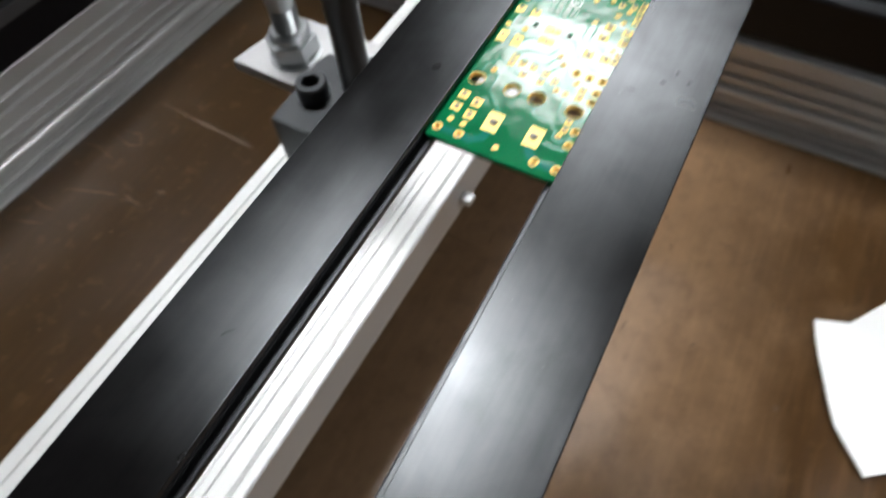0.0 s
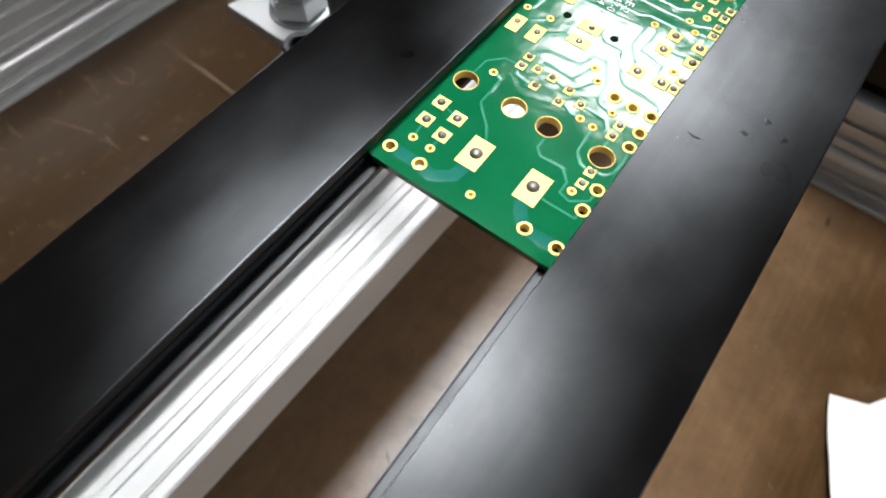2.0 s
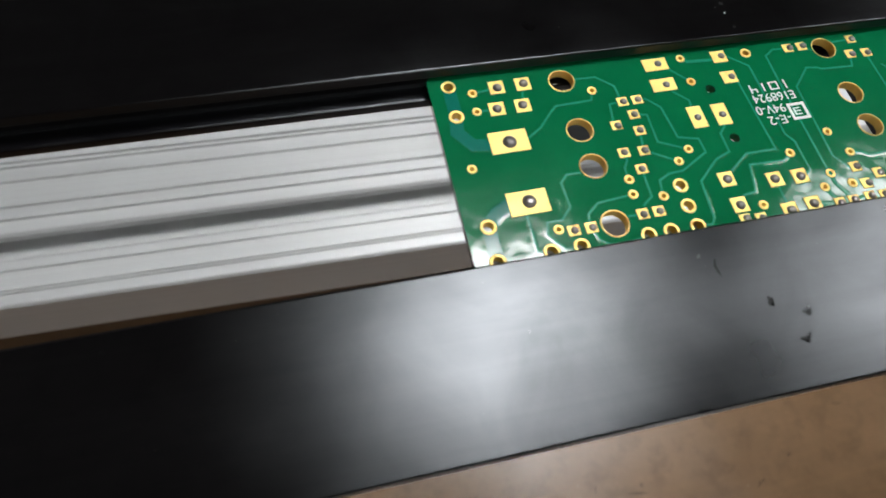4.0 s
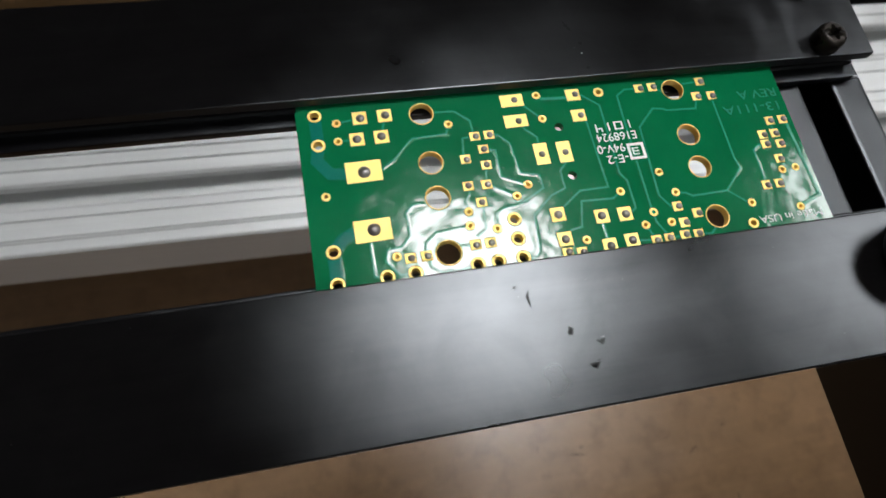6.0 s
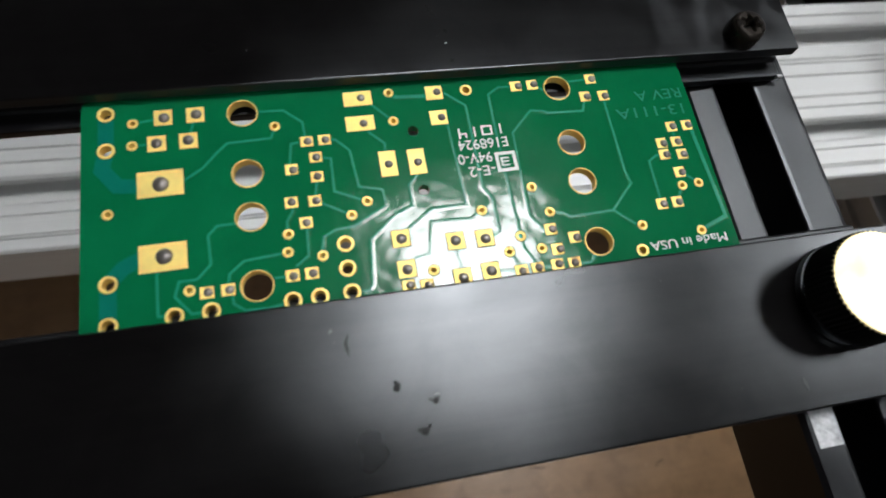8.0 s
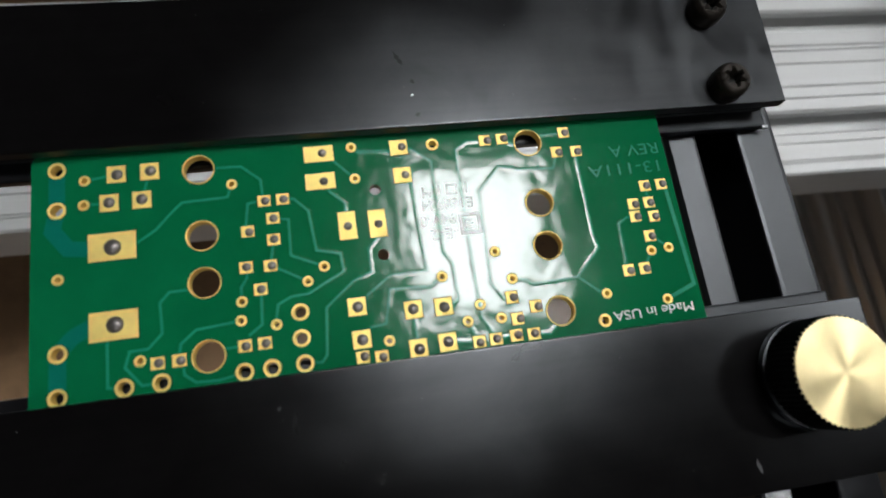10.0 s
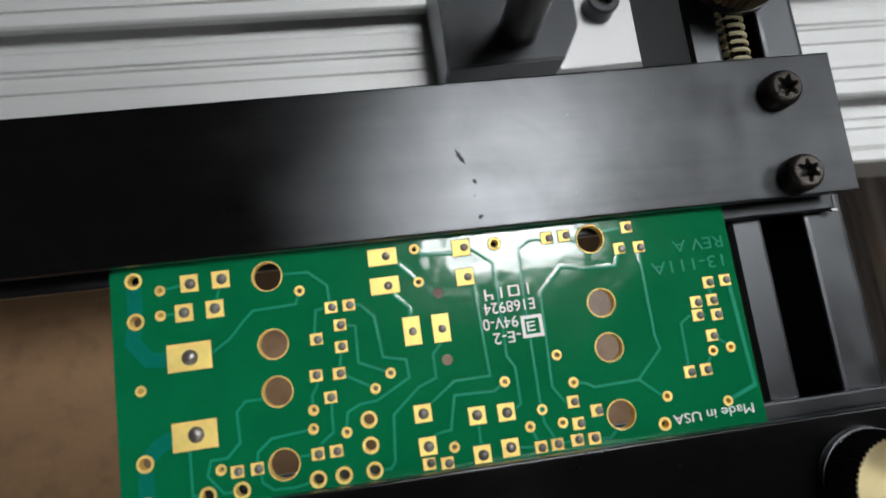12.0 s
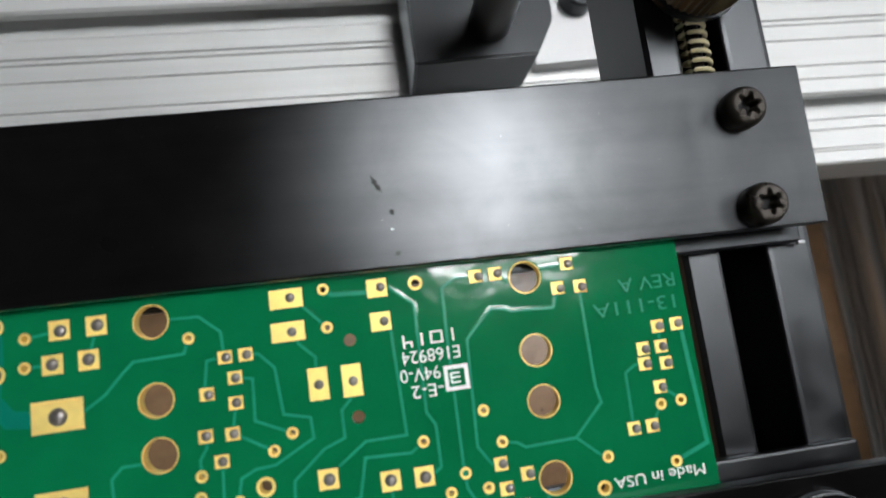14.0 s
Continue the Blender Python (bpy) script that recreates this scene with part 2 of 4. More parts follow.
M_STEEL_DARK = material("dark_steel", (0.035, 0.029, 0.024), rough=0.3, metal=0.7, spread=0.4, scale=700, bump=0.00002, bump_scale=1500, rough_spread=0.12)
M_STEEL_BRIGHT = material("bright_steel_edge", (0.2, 0.18, 0.155), rough=0.3, metal=0.9, spread=0.3, scale=900)
# side of the front nut: its shade is painted in as near-black brass
M_NUT_SIDE = material("shaded_knurl", (0.005, 0.0045, 0.004), rough=0.6, metal=0.0, spec=0.2, spread=0.3, scale=600)
M_SPRING = material("brass_plated_wire", (0.9, 0.8, 0.52), rough=0.32, metal=0.6, spread=0.15, scale=300)
M_BRASS = material("brass", (0.9, 0.74, 0.4), rough=0.36, metal=0.9, spread=0.12, scale=400, bump=0.00002, bump_scale=600, rough_spread=0.15)
lathe = M_BRASS.node_tree.nodes.new("ShaderNodeTangent")
lathe.direction_type, lathe.axis = "RADIAL", "Z"
M_BRASS.node_tree.links.new(lathe.outputs[0], M_BRASS.node_tree.nodes["Principled BSDF"].inputs["Tangent"])
M_BRASS.node_tree.nodes["Principled BSDF"].inputs["Anisotropic"].default_value = 0.75
M_BRASS_DARK = material("dark_brass", (0.16, 0.125, 0.08), rough=0.42, metal=0.8, spread=0.3, scale=400)
M_MASK = material("green_solder_mask", (0.002, 0.128, 0.046), rough=0.11, spread=0.2, scale=120, bump=0.00009, bump_scale=230, rough_spread=0.03, spec=0.45, fine_detail=2)
M_BARE = material("bare_laminate", (0.01, 0.075, 0.028), rough=0.5, spread=0.2, scale=500, spec=0.25)
M_BARREL = material("dark_barrel", (0.075, 0.045, 0.02), rough=0.6, metal=0.2, spread=0.4, scale=900)
M_TRACE = material("mask_over_copper", (0.012, 0.225, 0.13), rough=0.22, spread=0.2, scale=250, bump=0.000006, bump_scale=900, rough_spread=0.03, spec=0.36)
M_TRACE_WIDE = material("mask_over_wide_copper", (0.003, 0.145, 0.1), rough=0.16, spread=0.15, scale=200, bump=0.00002, bump_scale=400, rough_spread=0.05)
M_GOLD = material("gold_plate", (0.9, 0.66, 0.2), rough=0.52, metal=0.55, spread=0.16, scale=700, bump=0.000012, bump_scale=1500, per_piece=0.3, rough_spread=0.15)
M_SOLDER = material("solder", (0.18, 0.165, 0.155), rough=0.33, metal=0.7, spread=0.35, scale=1500, bump=0.00003, bump_scale=2500, per_piece=0.3)
M_ETCHED = material("mask_over_lettering", (0.02, 0.225, 0.13), rough=0.2, spread=0.1, scale=400)
M_INK = material("white_ink", (0.75, 0.8, 0.77), rough=0.5, spread=0.12, scale=900)
M_WORN = material("worn_metal", (0.42, 0.425, 0.43), rough=0.4, metal=0.6, spread=0.75, scale=1300, bump=0.00008, bump_scale=1400)
M_NICK = material("dark_nick", (0.005, 0.005, 0.005), rough=0.5, spread=0.3, scale=800, spec=0.2)
M_SMEAR = material("grey_smear", (0.035, 0.036, 0.037), rough=0.5, spread=0.4, scale=900)
M_PAPER = material("white_paper", (0.85, 0.85, 0.83), rough=0.7, spread=0.03, scale=30, bump=0.00008, bump_scale=60)
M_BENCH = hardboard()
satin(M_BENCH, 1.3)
M_SCRATCH = material("pale_scratch", (0.1, 0.063, 0.036), rough=0.6, spread=0.5, scale=300)
M_WALL = material("wall_paint", (0.1, 0.098, 0.093), rough=0.7, spread=0.05, scale=3, bump=0.0004, bump_scale=80)
M_FLOOR = material("floor_vinyl", (0.3, 0.29, 0.27), rough=0.5, spread=0.15, scale=4)
M_CEIL = material("ceiling_paint", (0.075, 0.075, 0.073), rough=0.8, spread=0.04, scale=3)


def glowing(name, power):
    m = bpy.data.materials.new(name)
    m.use_nodes = True
    nt = m.node_tree
    nt.nodes.remove(nt.nodes["Principled BSDF"])
    em = nt.nodes.new("ShaderNodeEmission")
    em.inputs[0].default_value = (0.95, 0.975, 1.0, 1)
    em.inputs[1].default_value = power
    nt.links.new(em.outputs[0], nt.nodes["Material Output"].inputs[0])
    return m


M_GLOW = glowing("lamp_diffuser", LAMP_POWER)
M_GLOW_FAR = glowing("weaker_lamp_diffuser", FAR_LAMP_POWER)


# ---- building blocks ----
def mesh_of(bm, name, material_, smooth=False):
    bmesh.ops.recalc_face_normals(bm, faces=bm.faces)
    me = bpy.data.meshes.new(name)
    bm.to_mesh(me)
    bm.free()
    me.materials.append(material_)
    if smooth:
        me.polygons.foreach_set("use_smooth", [True] * len(me.polygons))
        me.set_sharp_from_angle(angle=radians(38))
    return me


def part(name, bm, material_, parent, label="", smooth=False):
    """One mesh object; a part of its thing where a parent is given."""
    me = bm if isinstance(bm, bpy.types.Mesh) else mesh_of(bm, name, material_, smooth)
    ob = new(name, me)
    ob.parent = parent
    if label:
        tagged(ob, label)
    return ob


def thing(name, label, category, at=(0, 0, 0), group="", kind="", turn=0):
    ob = new(name)
    ob.empty_display_size = 0.01
    ob.location = at
    ob.rotation_euler = (0, 0, radians(turn))
    return tagged(ob, label, category, group, kind)


def box(x0, x1, y0, y1, z0, z1, bevel=0.0, segments=2):
    bm = bmesh.new()
    bmesh.ops.create_cube(bm, size=1, matrix=Matrix.Translation(((x0 + x1) / 2, (y0 + y1) / 2, (z0 + z1) / 2)) @ Matrix.Diagonal((x1 - x0, y1 - y0, z1 - z0, 1)))
    if bevel:
        bmesh.ops.bevel(bm, geom=bm.edges[:], offset=bevel, segments=segments, affect="EDGES", profile=0.6)
    return bm


def turned(profile, centre=(0, 0, 0), seg=32, axis="z"):
    """A body of revolution from (radius, height) pairs."""
    bm = bmesh.new()
    rings = []
    for r, h in profile:
        ring = []
        for i in range(seg):
            a = 2 * math.pi * i / seg
            p = (r * math.cos(a), r * math.sin(a), h)
            if axis == "y":
                p = (p[0], h, p[1])
            ring.append(bm.verts.new((p[0] + centre[0], p[1] + centre[1], p[2] + centre[2])))
        rings.append(ring)
    for a, b in zip(rings, rings[1:]):
        for i in range(seg):
            bm.faces.new((a[i], a[(i + 1) % seg], b[(i + 1) % seg], b[i]))
    for ring in (rings[0], rings[-1]):
        bm.faces.new(ring)
    return bm


def prism(outline, length, along="x", start=0.0):
    """An outline of (across, up) pairs drawn out along x or y."""
    bm = bmesh.new()
    rows = []
    for s in (start, start + length):
        rows.append([bm.verts.new((s, u, v) if along == "x" else (u, s, v)) for u, v in outline])
    n = len(outline)
    for i in range(n):
        bm.faces.new((rows[0][i], rows[0][(i + 1) % n], rows[1][(i + 1) % n], rows[1][i]))
    ends = [bm.faces.new(r) for r in rows]
    bmesh.ops.triangulate(bm, faces=ends)
    return bm


def hexagon(r, z0, z1, centre):
    x, y = centre
    bm = bmesh.new()
    low = [bm.verts.new((x + r * math.cos(a * math.pi / 3), y + r * math.sin(a * math.pi / 3), z0)) for a in range(6)]
    high = [bm.verts.new((v.co.x, v.co.y, z1)) for v in low]
    for i in range(6):
        bm.faces.new((low[i], low[(i + 1) % 6], high[(i + 1) % 6], high[i]))
    bm.faces.new(low)
    bm.faces.new(high)
    bmesh.ops.bevel(bm, geom=[e for e in bm.edges if abs(e.verts[0].co.z - e.verts[1].co.z) < 1e-7], offset=r * 0.09, segments=2, affect="EDGES")
    return bm


def flat_mesh(loops, low, high, name):
    """A plate bounded by loops of points, in which the inner loops are holes."""
    cu = bpy.data.curves.new(name, "CURVE")
    cu.dimensions, cu.fill_mode, cu.extrude = "2D", "BOTH", (high - low) / 2
    for loop in loops:
        sp = cu.splines.new("POLY")
        sp.points.add(len(loop) - 1)
        sp.points.foreach_set("co", [c for x, y in loop for c in (x, y, 0, 1)])
        sp.use_cyclic_u = True
    ob = bpy.data.objects.new(name, cu)
    scene.collection.objects.link(ob)
    bpy.context.view_layer.update()
    me = bpy.data.meshes.new_from_object(ob.evaluated_get(bpy.context.evaluated_depsgraph_get()))
    bpy.data.objects.remove(ob)
    me.transform(Matrix.Translation((0, 0, (low + high) / 2)))
    return me


def circle(x, y, r, n=24):
    return [(x + r * math.cos(2 * math.pi * i / n), y + r * math.sin(2 * math.pi * i / n)) for i in range(n)]


def wire(points, radius, seg=8, closed=False):
    """A round wire through the points."""
    bm = bmesh.new()
    rings = []
    pts = [Vector(p) for p in points]
    for i, p in enumerate(pts):
        d = (pts[min(i + 1, len(pts) - 1)] - pts[max(i - 1, 0)]).normalized()
        side = d.cross(Vector((0, 0, 1)) if abs(d.z) < 0.9 else Vector((1, 0, 0))).normalized()
        up = side.cross(d)
        rings.append([bm.verts.new(p + radius * (math.cos(2 * math.pi * k / seg) * side + math.sin(2 * math.pi * k / seg) * up)) for k in range(seg)])
    for a, b in zip(rings, rings[1:]):
        for k in range(seg):
            bm.faces.new((a[k], a[(k + 1) % seg], b[(k + 1) % seg], b[k]))
    bm.faces.new(rings[0])
    bm.faces.new(rings[-1])
    return bm


def blotch(x, y, z, w, h, turn=0, seed=0, thick=0.00004, n=18, ragged=0.45):
    """A thin patch with a ragged outline lying on a level surface."""
    rnd = random.Random(seed)
    bm = bmesh.new()
    c, s = math.cos(radians(turn)), math.sin(radians(turn))
    ring = []
    for i in range(n):
        a = 2 * math.pi * i / n
        k = 1 - ragged * rnd.random()
        u, v = k * w / 2 * math.cos(a), k * h / 2 * math.sin(a)
        ring.append(bm.verts.new((x + c * u - s * v, y + s * u + c * v, z + thick)))
    low = [bm.verts.new((v.co.x, v.co.y, z)) for v in ring]
    bm.faces.new(ring)
    for i in range(n):
        bm.faces.new((low[i], low[(i + 1) % n], ring[(i + 1) % n], ring[i]))
    return bm


def streak(points, z, width, seed=0, thick=0.00004):
    """A thin ragged scratch through level points, narrowing at its ends."""
    rnd = random.Random(seed)
    dense = []
    for (x0, y0), (x1, y1) in zip(points, points[1:]):
        for k in range(4):
            dense.append((x0 + (x1 - x0) * k / 4, y0 + (y1 - y0) * k / 4))
    dense.append(points[-1])
    bm = bmesh.new()
    rows = []
    for i, (x, y) in enumerate(dense):
        a, b = dense[max(0, i - 1)], dense[min(len(dense) - 1, i + 1)]
        d = Vector((b[0] - a[0], b[1] - a[1])).normalized()
        w = width / 2 * (0.15 + math.sin(math.pi * i / (len(dense) - 1))) * (0.5 + rnd.random())
        rows.append((bm.verts.new((x - d.y * w, y + d.x * w, z + thick)), bm.verts.new((x + d.y * w, y - d.x * w, z + thick))))
    for a, b in zip(rows, rows[1:]):
        bm.faces.new((a[0], a[1], b[1], b[0]))
    return bm


# ---- the room, closed round the bench ----
def slab(name, dims, material_, label, category):
    ob = part(name, box(*dims), material_, None)
    return tagged(ob, label, category, kind="structure")


slab("floor", (-2.4, 3.4, -2.6, 2.6, -0.78, -0.72), M_FLOOR, "plain grey vinyl floor of the workshop", "floor")
slab("ceiling", (-2.4, 3.4, -2.6, 2.6, 2.36, 2.42), M_CEIL, "plain grey painted workshop ceiling", "ceiling")
slab("wall_north", (-2.4, 3.4, 2.6, 2.7, -0.78, 2.42), M_WALL, "plain grey painted workshop wall", "wall")
slab("wall_south", (-2.4, 3.4, -2.7, -2.6, -0.78, 2.42), M_WALL, "plain grey painted workshop wall", "wall")
slab("wall_east", (3.4, 3.5, -2.7, 2.7, -0.78, 2.42), M_WALL, "plain grey painted workshop wall", "wall")
slab("wall_west", (-2.5, -2.4, -2.7, 2.7, -0.78, 2.42), M_WALL, "plain grey painted workshop wall", "wall")


def ceiling_light(x, y, w, d, glow=M_GLOW):
    t = thing("ceiling_light", "ceiling light panel with a glowing white diffuser", "ceiling light", (x, y, 2.36), "workshop ceiling lights")
    part("diffuser", box(-w / 2, w / 2, -d / 2, d / 2, -0.05, -0.045), glow, t, "evenly glowing white diffuser")
    for n, dims in (("side", (-w / 2 - 0.02, -w / 2, -d / 2 - 0.02, d / 2 + 0.02, -0.055, 0)), ("side", (w / 2, w / 2 + 0.02, -d / 2 - 0.02, d / 2 + 0.02, -0.055, 0)),
                    ("side", (-w / 2, w / 2, -d / 2 - 0.02, -d / 2, -0.055, 0)), ("side", (-w / 2, w / 2, d / 2, d / 2 + 0.02, -0.055, 0))):
        part(n, box(*dims), M_CEIL, t)


ceiling_light(0.49, 0.52, 0.54, 0.58)
ceiling_light(2.2, 0.42, 0.6, 0.85, M_GLOW_FAR)
# this third panel is unseen, added to light the machine frame's front faces
ceiling_light(0.2, -1.9, 0.56, 0.6, M_GLOW_FAR)

# ---- the bench ----
bench = thing("workbench", "worn dark brown hardboard workbench top with pale scratches", "workbench", kind="structure")
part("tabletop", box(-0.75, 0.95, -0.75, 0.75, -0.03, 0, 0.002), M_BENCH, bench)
for x, y in ((-0.7, -0.7), (0.9, -0.7), (-0.7, 0.7), (0.9, 0.7)):
    part("leg", box(x - 0.025, x + 0.025, y - 0.025, y + 0.025, -0.72, -0.03, 0.003), M_GREY_BAR, bench)

# ---- main beam under the clamp ----
BEAM_TOP, BEAM_Y0, BEAM_Y1 = 0.1245, 0.0498, 0.1328


def beam_outline(y0, y1, z0, z1, slots, grooves):
    """A flat aluminium profile with undercut slots and fine grooves in its top."""
    top = [(y0, z1 - 0.0008), (y0 + 0.0008, z1)]
    cuts = [(g, 0) for g in grooves] + [(s, 1) for s in slots]
    for y, deep in sorted(cuts):
        if deep:
            h = 0.0043
            top += [(y - h - 0.001, z1), (y - h, z1 - 0.001), (y - h, z1 - 0.004), (y - 0.008, z1 - 0.004), (y - 0.008, z1 - 0.009), (y + 0.008, z1 - 0.009),
                    (y + 0.008, z1 - 0.004), (y + h, z1 - 0.004), (y + h, z1 - 0.001), (y + h + 0.001, z1)]
        else:
            top += [(y - 0.0004, z1), (y - 0.0002, z1 - 0.0009), (y + 0.0002, z1 - 0.0009), (y + 0.0004, z1)]
    top += [(y1 - 0.0008, z1), (y1, z1 - 0.0008)]
    return top + [(y1, z0), (y0, z0)]


beam = thing("extrusion_beam", "wide flat silver aluminium extrusion beam with slots", "aluminium beam", turn=-2)
part("profile", prism(beam_outline(BEAM_Y0, BEAM_Y1, BEAM_TOP - 0.026, BEAM_TOP, (BEAM_Y0 + 0.0213, BEAM_Y0 + 0.0661),
                                   [BEAM_Y0 + g for g in (0.0045, 0.0056, 0.0125, 0.0315, 0.0365, 0.0465, 0.0525, 0.0545, 0.0765)]), 0.582, "x", -0.3), M_ALU, beam)
part("side_tab", box(0.0771, 0.0823, 0.0445, 0.0500, 0.1062, 0.1104, 0.0003), M_PLATE, beam, "small bare metal tab")

# ---- machine frame round the bench area ----
def ribbed(depth, height, ridges, lip):
    """Outline of a ribbed aluminium frame profile: face at 0, body behind it; ridges (height, half width, depth), then a lip or a plain recessed band."""
    out = [(0.0, 0.0), (0.0, ridges[0][0] * 0.4)]
    for z, half, d in ridges:
        out.append((0.0036, z - half * 1.25))
        for a in (-85, -50, -15, 15, 50, 85):
            out.append((0.0036 - d * math.cos(radians(a)), z + half * math.sin(radians(a))))
        out.append((0.0036, z + half * 1.25))
    if lip:
        out += [(0.0036, height - 0.009), (0.0006, height - 0.0085), (0.0, height - 0.0078), (0.0, height - 0.0006), (0.0006, height)]
    else:
        out += [(0.0036, height - 0.0005), (0.0041, height)]
    return out + [(depth, height), (depth, 0.0)]


def machine_frame(name_label, at, turn, length, low, mid, ridges, lip):
    t = thing("machine_frame", name_label, "machine frame", at, "machine frame sides", turn=turn)
    metal = M_ALU_X
    part("lower_rail", prism(ribbed(0.04, low, ridges, lip), length), metal, t, "ribbed silver aluminium rail", smooth=True)
    part("panel", box(0, length, 0.012, 0.02, low, mid + 0.03), M_PANEL, t, "black panel")
    if not lip:
        part("lower_panel", box(0, length, 0.0046, 0.0119, low, mid - 0.0002), M_PANEL, t, "black panel")
    part("ledge", box(0, length, 0.004, 0.012, mid, mid + 0.0085, 0.0008), M_GREY_BAR, t, "dark grey ledge")
    part("upper_rail", prism([(0.0, mid + 0.019), (0.0, mid + 0.027), (0.003, mid + 0.029), (0.003, mid + 0.037), (0.0, mid + 0.039), (0.0, mid + 0.059), (0.04, mid + 0.059), (0.04, mid + 0.019)], length), metal, t,
         "silver aluminium top rail")
    return t


machine_frame("machine frame side of ribbed aluminium and black panel", (0.2885, 0.335, 0), -90, 0.9, 0.0675, 0.106,
              ((0.0067, 0.0007, 0.0028), (0.0129, 0.0007, 0.0028), (0.0263, 0.0064, 0.0036), (0.0397, 0.0008, 0.003), (0.051, 0.0008, 0.003)), True)
machine_frame("machine frame side of ribbed aluminium and black panel, set back", (-0.35, 0.3905, 0), -4.2, 0.645, 0.072, 0.094,
              ((0.0052, 0.0006, 0.0028), (0.0099, 0.0006, 0.0028), (0.0202, 0.0049, 0.0036), (0.0306, 0.0007, 0.003), (0.0395, 0.0007, 0.003),
               (0.0512, 0.0007, 0.003), (0.0597, 0.0007, 0.003)), False)

# ---- clamp: cross channel ----
BOARD_Z = 0.2575
RAIL_Z = 0.2592
CH_TOP = 0.2545
channel = thing("cross_channel", "black aluminium channel bar under the clamp rails", "channel bar")
wl, wr = 0.0675, 0.0817
part("body", prism([(wl, 0.2416), (wl, CH_TOP - 0.00085), (wl + 0.0005, CH_TOP - 0.0004), (wl + 0.0034, CH_TOP - 0.00012), (wl + 0.0037, CH_TOP - 0.0002), (wl + 0.0040, CH_TOP - 0.0006), (wl + 0.0040, 0.2445),
                    (wr - 0.0050, 0.2445), (wr - 0.0050, CH_TOP - 0.0006), (wr - 0.0048, CH_TOP - 0.00045), (wr - 0.0044, CH_TOP - 0.00035), (wr - 0.0008, CH_TOP), (wr - 0.0003, CH_TOP - 0.0001), (wr, CH_TOP - 0.0005), (wr, 0.2416)], 0.215, "y", -0.1), M_BLACK_SHINY, channel)
bm = box(wl + 0.0009, wl + 0.0035, -0.0334, -0.0288, -0.0001, 0.00005)
for v in bm.verts:
    v.co.z += CH_TOP - 0.00012 + (v.co.x - wl - 0.0034) * 0.0966
part("worn_patch", bm, M_WORN, channel, "bare scraped metal patch")

# ---- clamp rails, a little askew to the board ----
RAIL_PIVOT = 0.035


def torx_screw(parent, x, y, z, lift=0.0023, r=0.00205, turn=12):
    """A round-headed screw with a six-lobed recess."""
    bm = turned([(r * 0.96, 0), (r, 0.0003), (r, lift * 0.6), (r * 0.97, lift * 0.76), (r * 0.89, lift * 0.91), (r * 0.8, lift * 0.98), (r * 0.74, lift)], (x, y, z), 36)
    bmesh.ops.delete(bm, geom=[f for f in bm.faces if len(f.verts) > 4 and f.calc_center_median().z > z + lift / 2], context="FACES_ONLY")
    head = part("screw", bm, M_STEEL_DARK, parent, "dark steel screw with star recess", smooth=True)
    star, throat = [], []
    for i in range(72):
        a = 2 * math.pi * i / 72 + radians(turn)
        lobe = math.cos(6 * (a - radians(turn)))
        k = r * (0.47 + 0.12 * math.copysign(abs(lobe) ** 0.6, lobe))
        star.append((x + k * 1.1 * math.cos(a), y + k * 1.1 * math.sin(a)))
        throat.append((x + k * 1.03 * math.cos(a), y + k * 1.03 * math.sin(a)))
    rim = flat_mesh([circle(x, y, r * 0.745, 36), star], z + lift * 0.7, z + lift + 0.00002, "rim")
    rim.materials.append(M_STEEL_DARK)
    part("rim", rim, M_STEEL_DARK, head)
    bm = bmesh.new()
    high = [bm.verts.new((px, py, z + lift + 0.00003)) for px, py in star]
    low = [bm.verts.new((px, py, z + lift - 0.00014)) for px, py in throat]
    deep = [bm.verts.new((px, py, z + lift * 0.3)) for px, py in throat]
    for i in range(72):
        k = (i + 1) % 72
        bm.faces.new((high[i], high[k], low[k], low[i]))
        bm.faces.new((low[i], low[k], deep[k], deep[i]))
    part("recess_edge", bm, M_STEEL_BRIGHT, head, "bright recess edge")
    part("recess", turned([(r * 0.7, lift * 0.3), (r * 0.7, lift * 0.4)], (x, y, z), 24), M_NICK, head, "star-shaped recess")


def knurled(parent, x, y, z0, r, h, teeth, cap_material, side_material, flange=True):
    """A knurled thumb nut: toothed side, bevelled bright top."""
    bm = bmesh.new()
    n = teeth * 2
    rings = []
    for rr, zz in ((1.0, z0), (1.0, z0 + h - 0.0005), (0.985, z0 + h)):
        ring = []
        for i in range(n):
            a = 2 * math.pi * i / n
            k = r * rr * (1.0 if i % 2 else 0.955)
            ring.append(bm.verts.new((x + k * math.cos(a), y + k * math.sin(a), zz)))
        rings.append(ring)
    for a, b in zip(rings, rings[1:]):
        for i in range(n):
            bm.faces.new((a[i], a[(i + 1) % n], b[(i + 1) % n], b[i]))
    bm.faces.new(rings[0])
    bm.faces.new(rings[-1])
    nut = part("thumb_nut", bm, side_material, parent, "knurled brass thumb nut")
    bm = turned([(r * 0.985, 0.00001), (r * 0.985, 0.0001), (r * 0.95, 0.0002)], (0, 0, 0), n)
    bm.verts.ensure_lookup_table()
    for i, v in enumerate(bm.verts):
        if i < 2 * n and i % 2 == 0:
            v.co.x, v.co.y = v.co.x * 0.955, v.co.y * 0.955
    cap = part("cap", bm, cap_material, nut, "bright turned brass face")
    cap.location = (x, y, z0 + h)
    if flange:
        part("collar", turned([(r * 1.0, z0 - 0.0012), (r * 1.02, z0 - 0.001), (r * 1.02, z0 - 0.0002), (r * 0.9, z0)], (x, y, 0), 48), M_BLACK_SHINY, nut, "black collar", smooth=True)


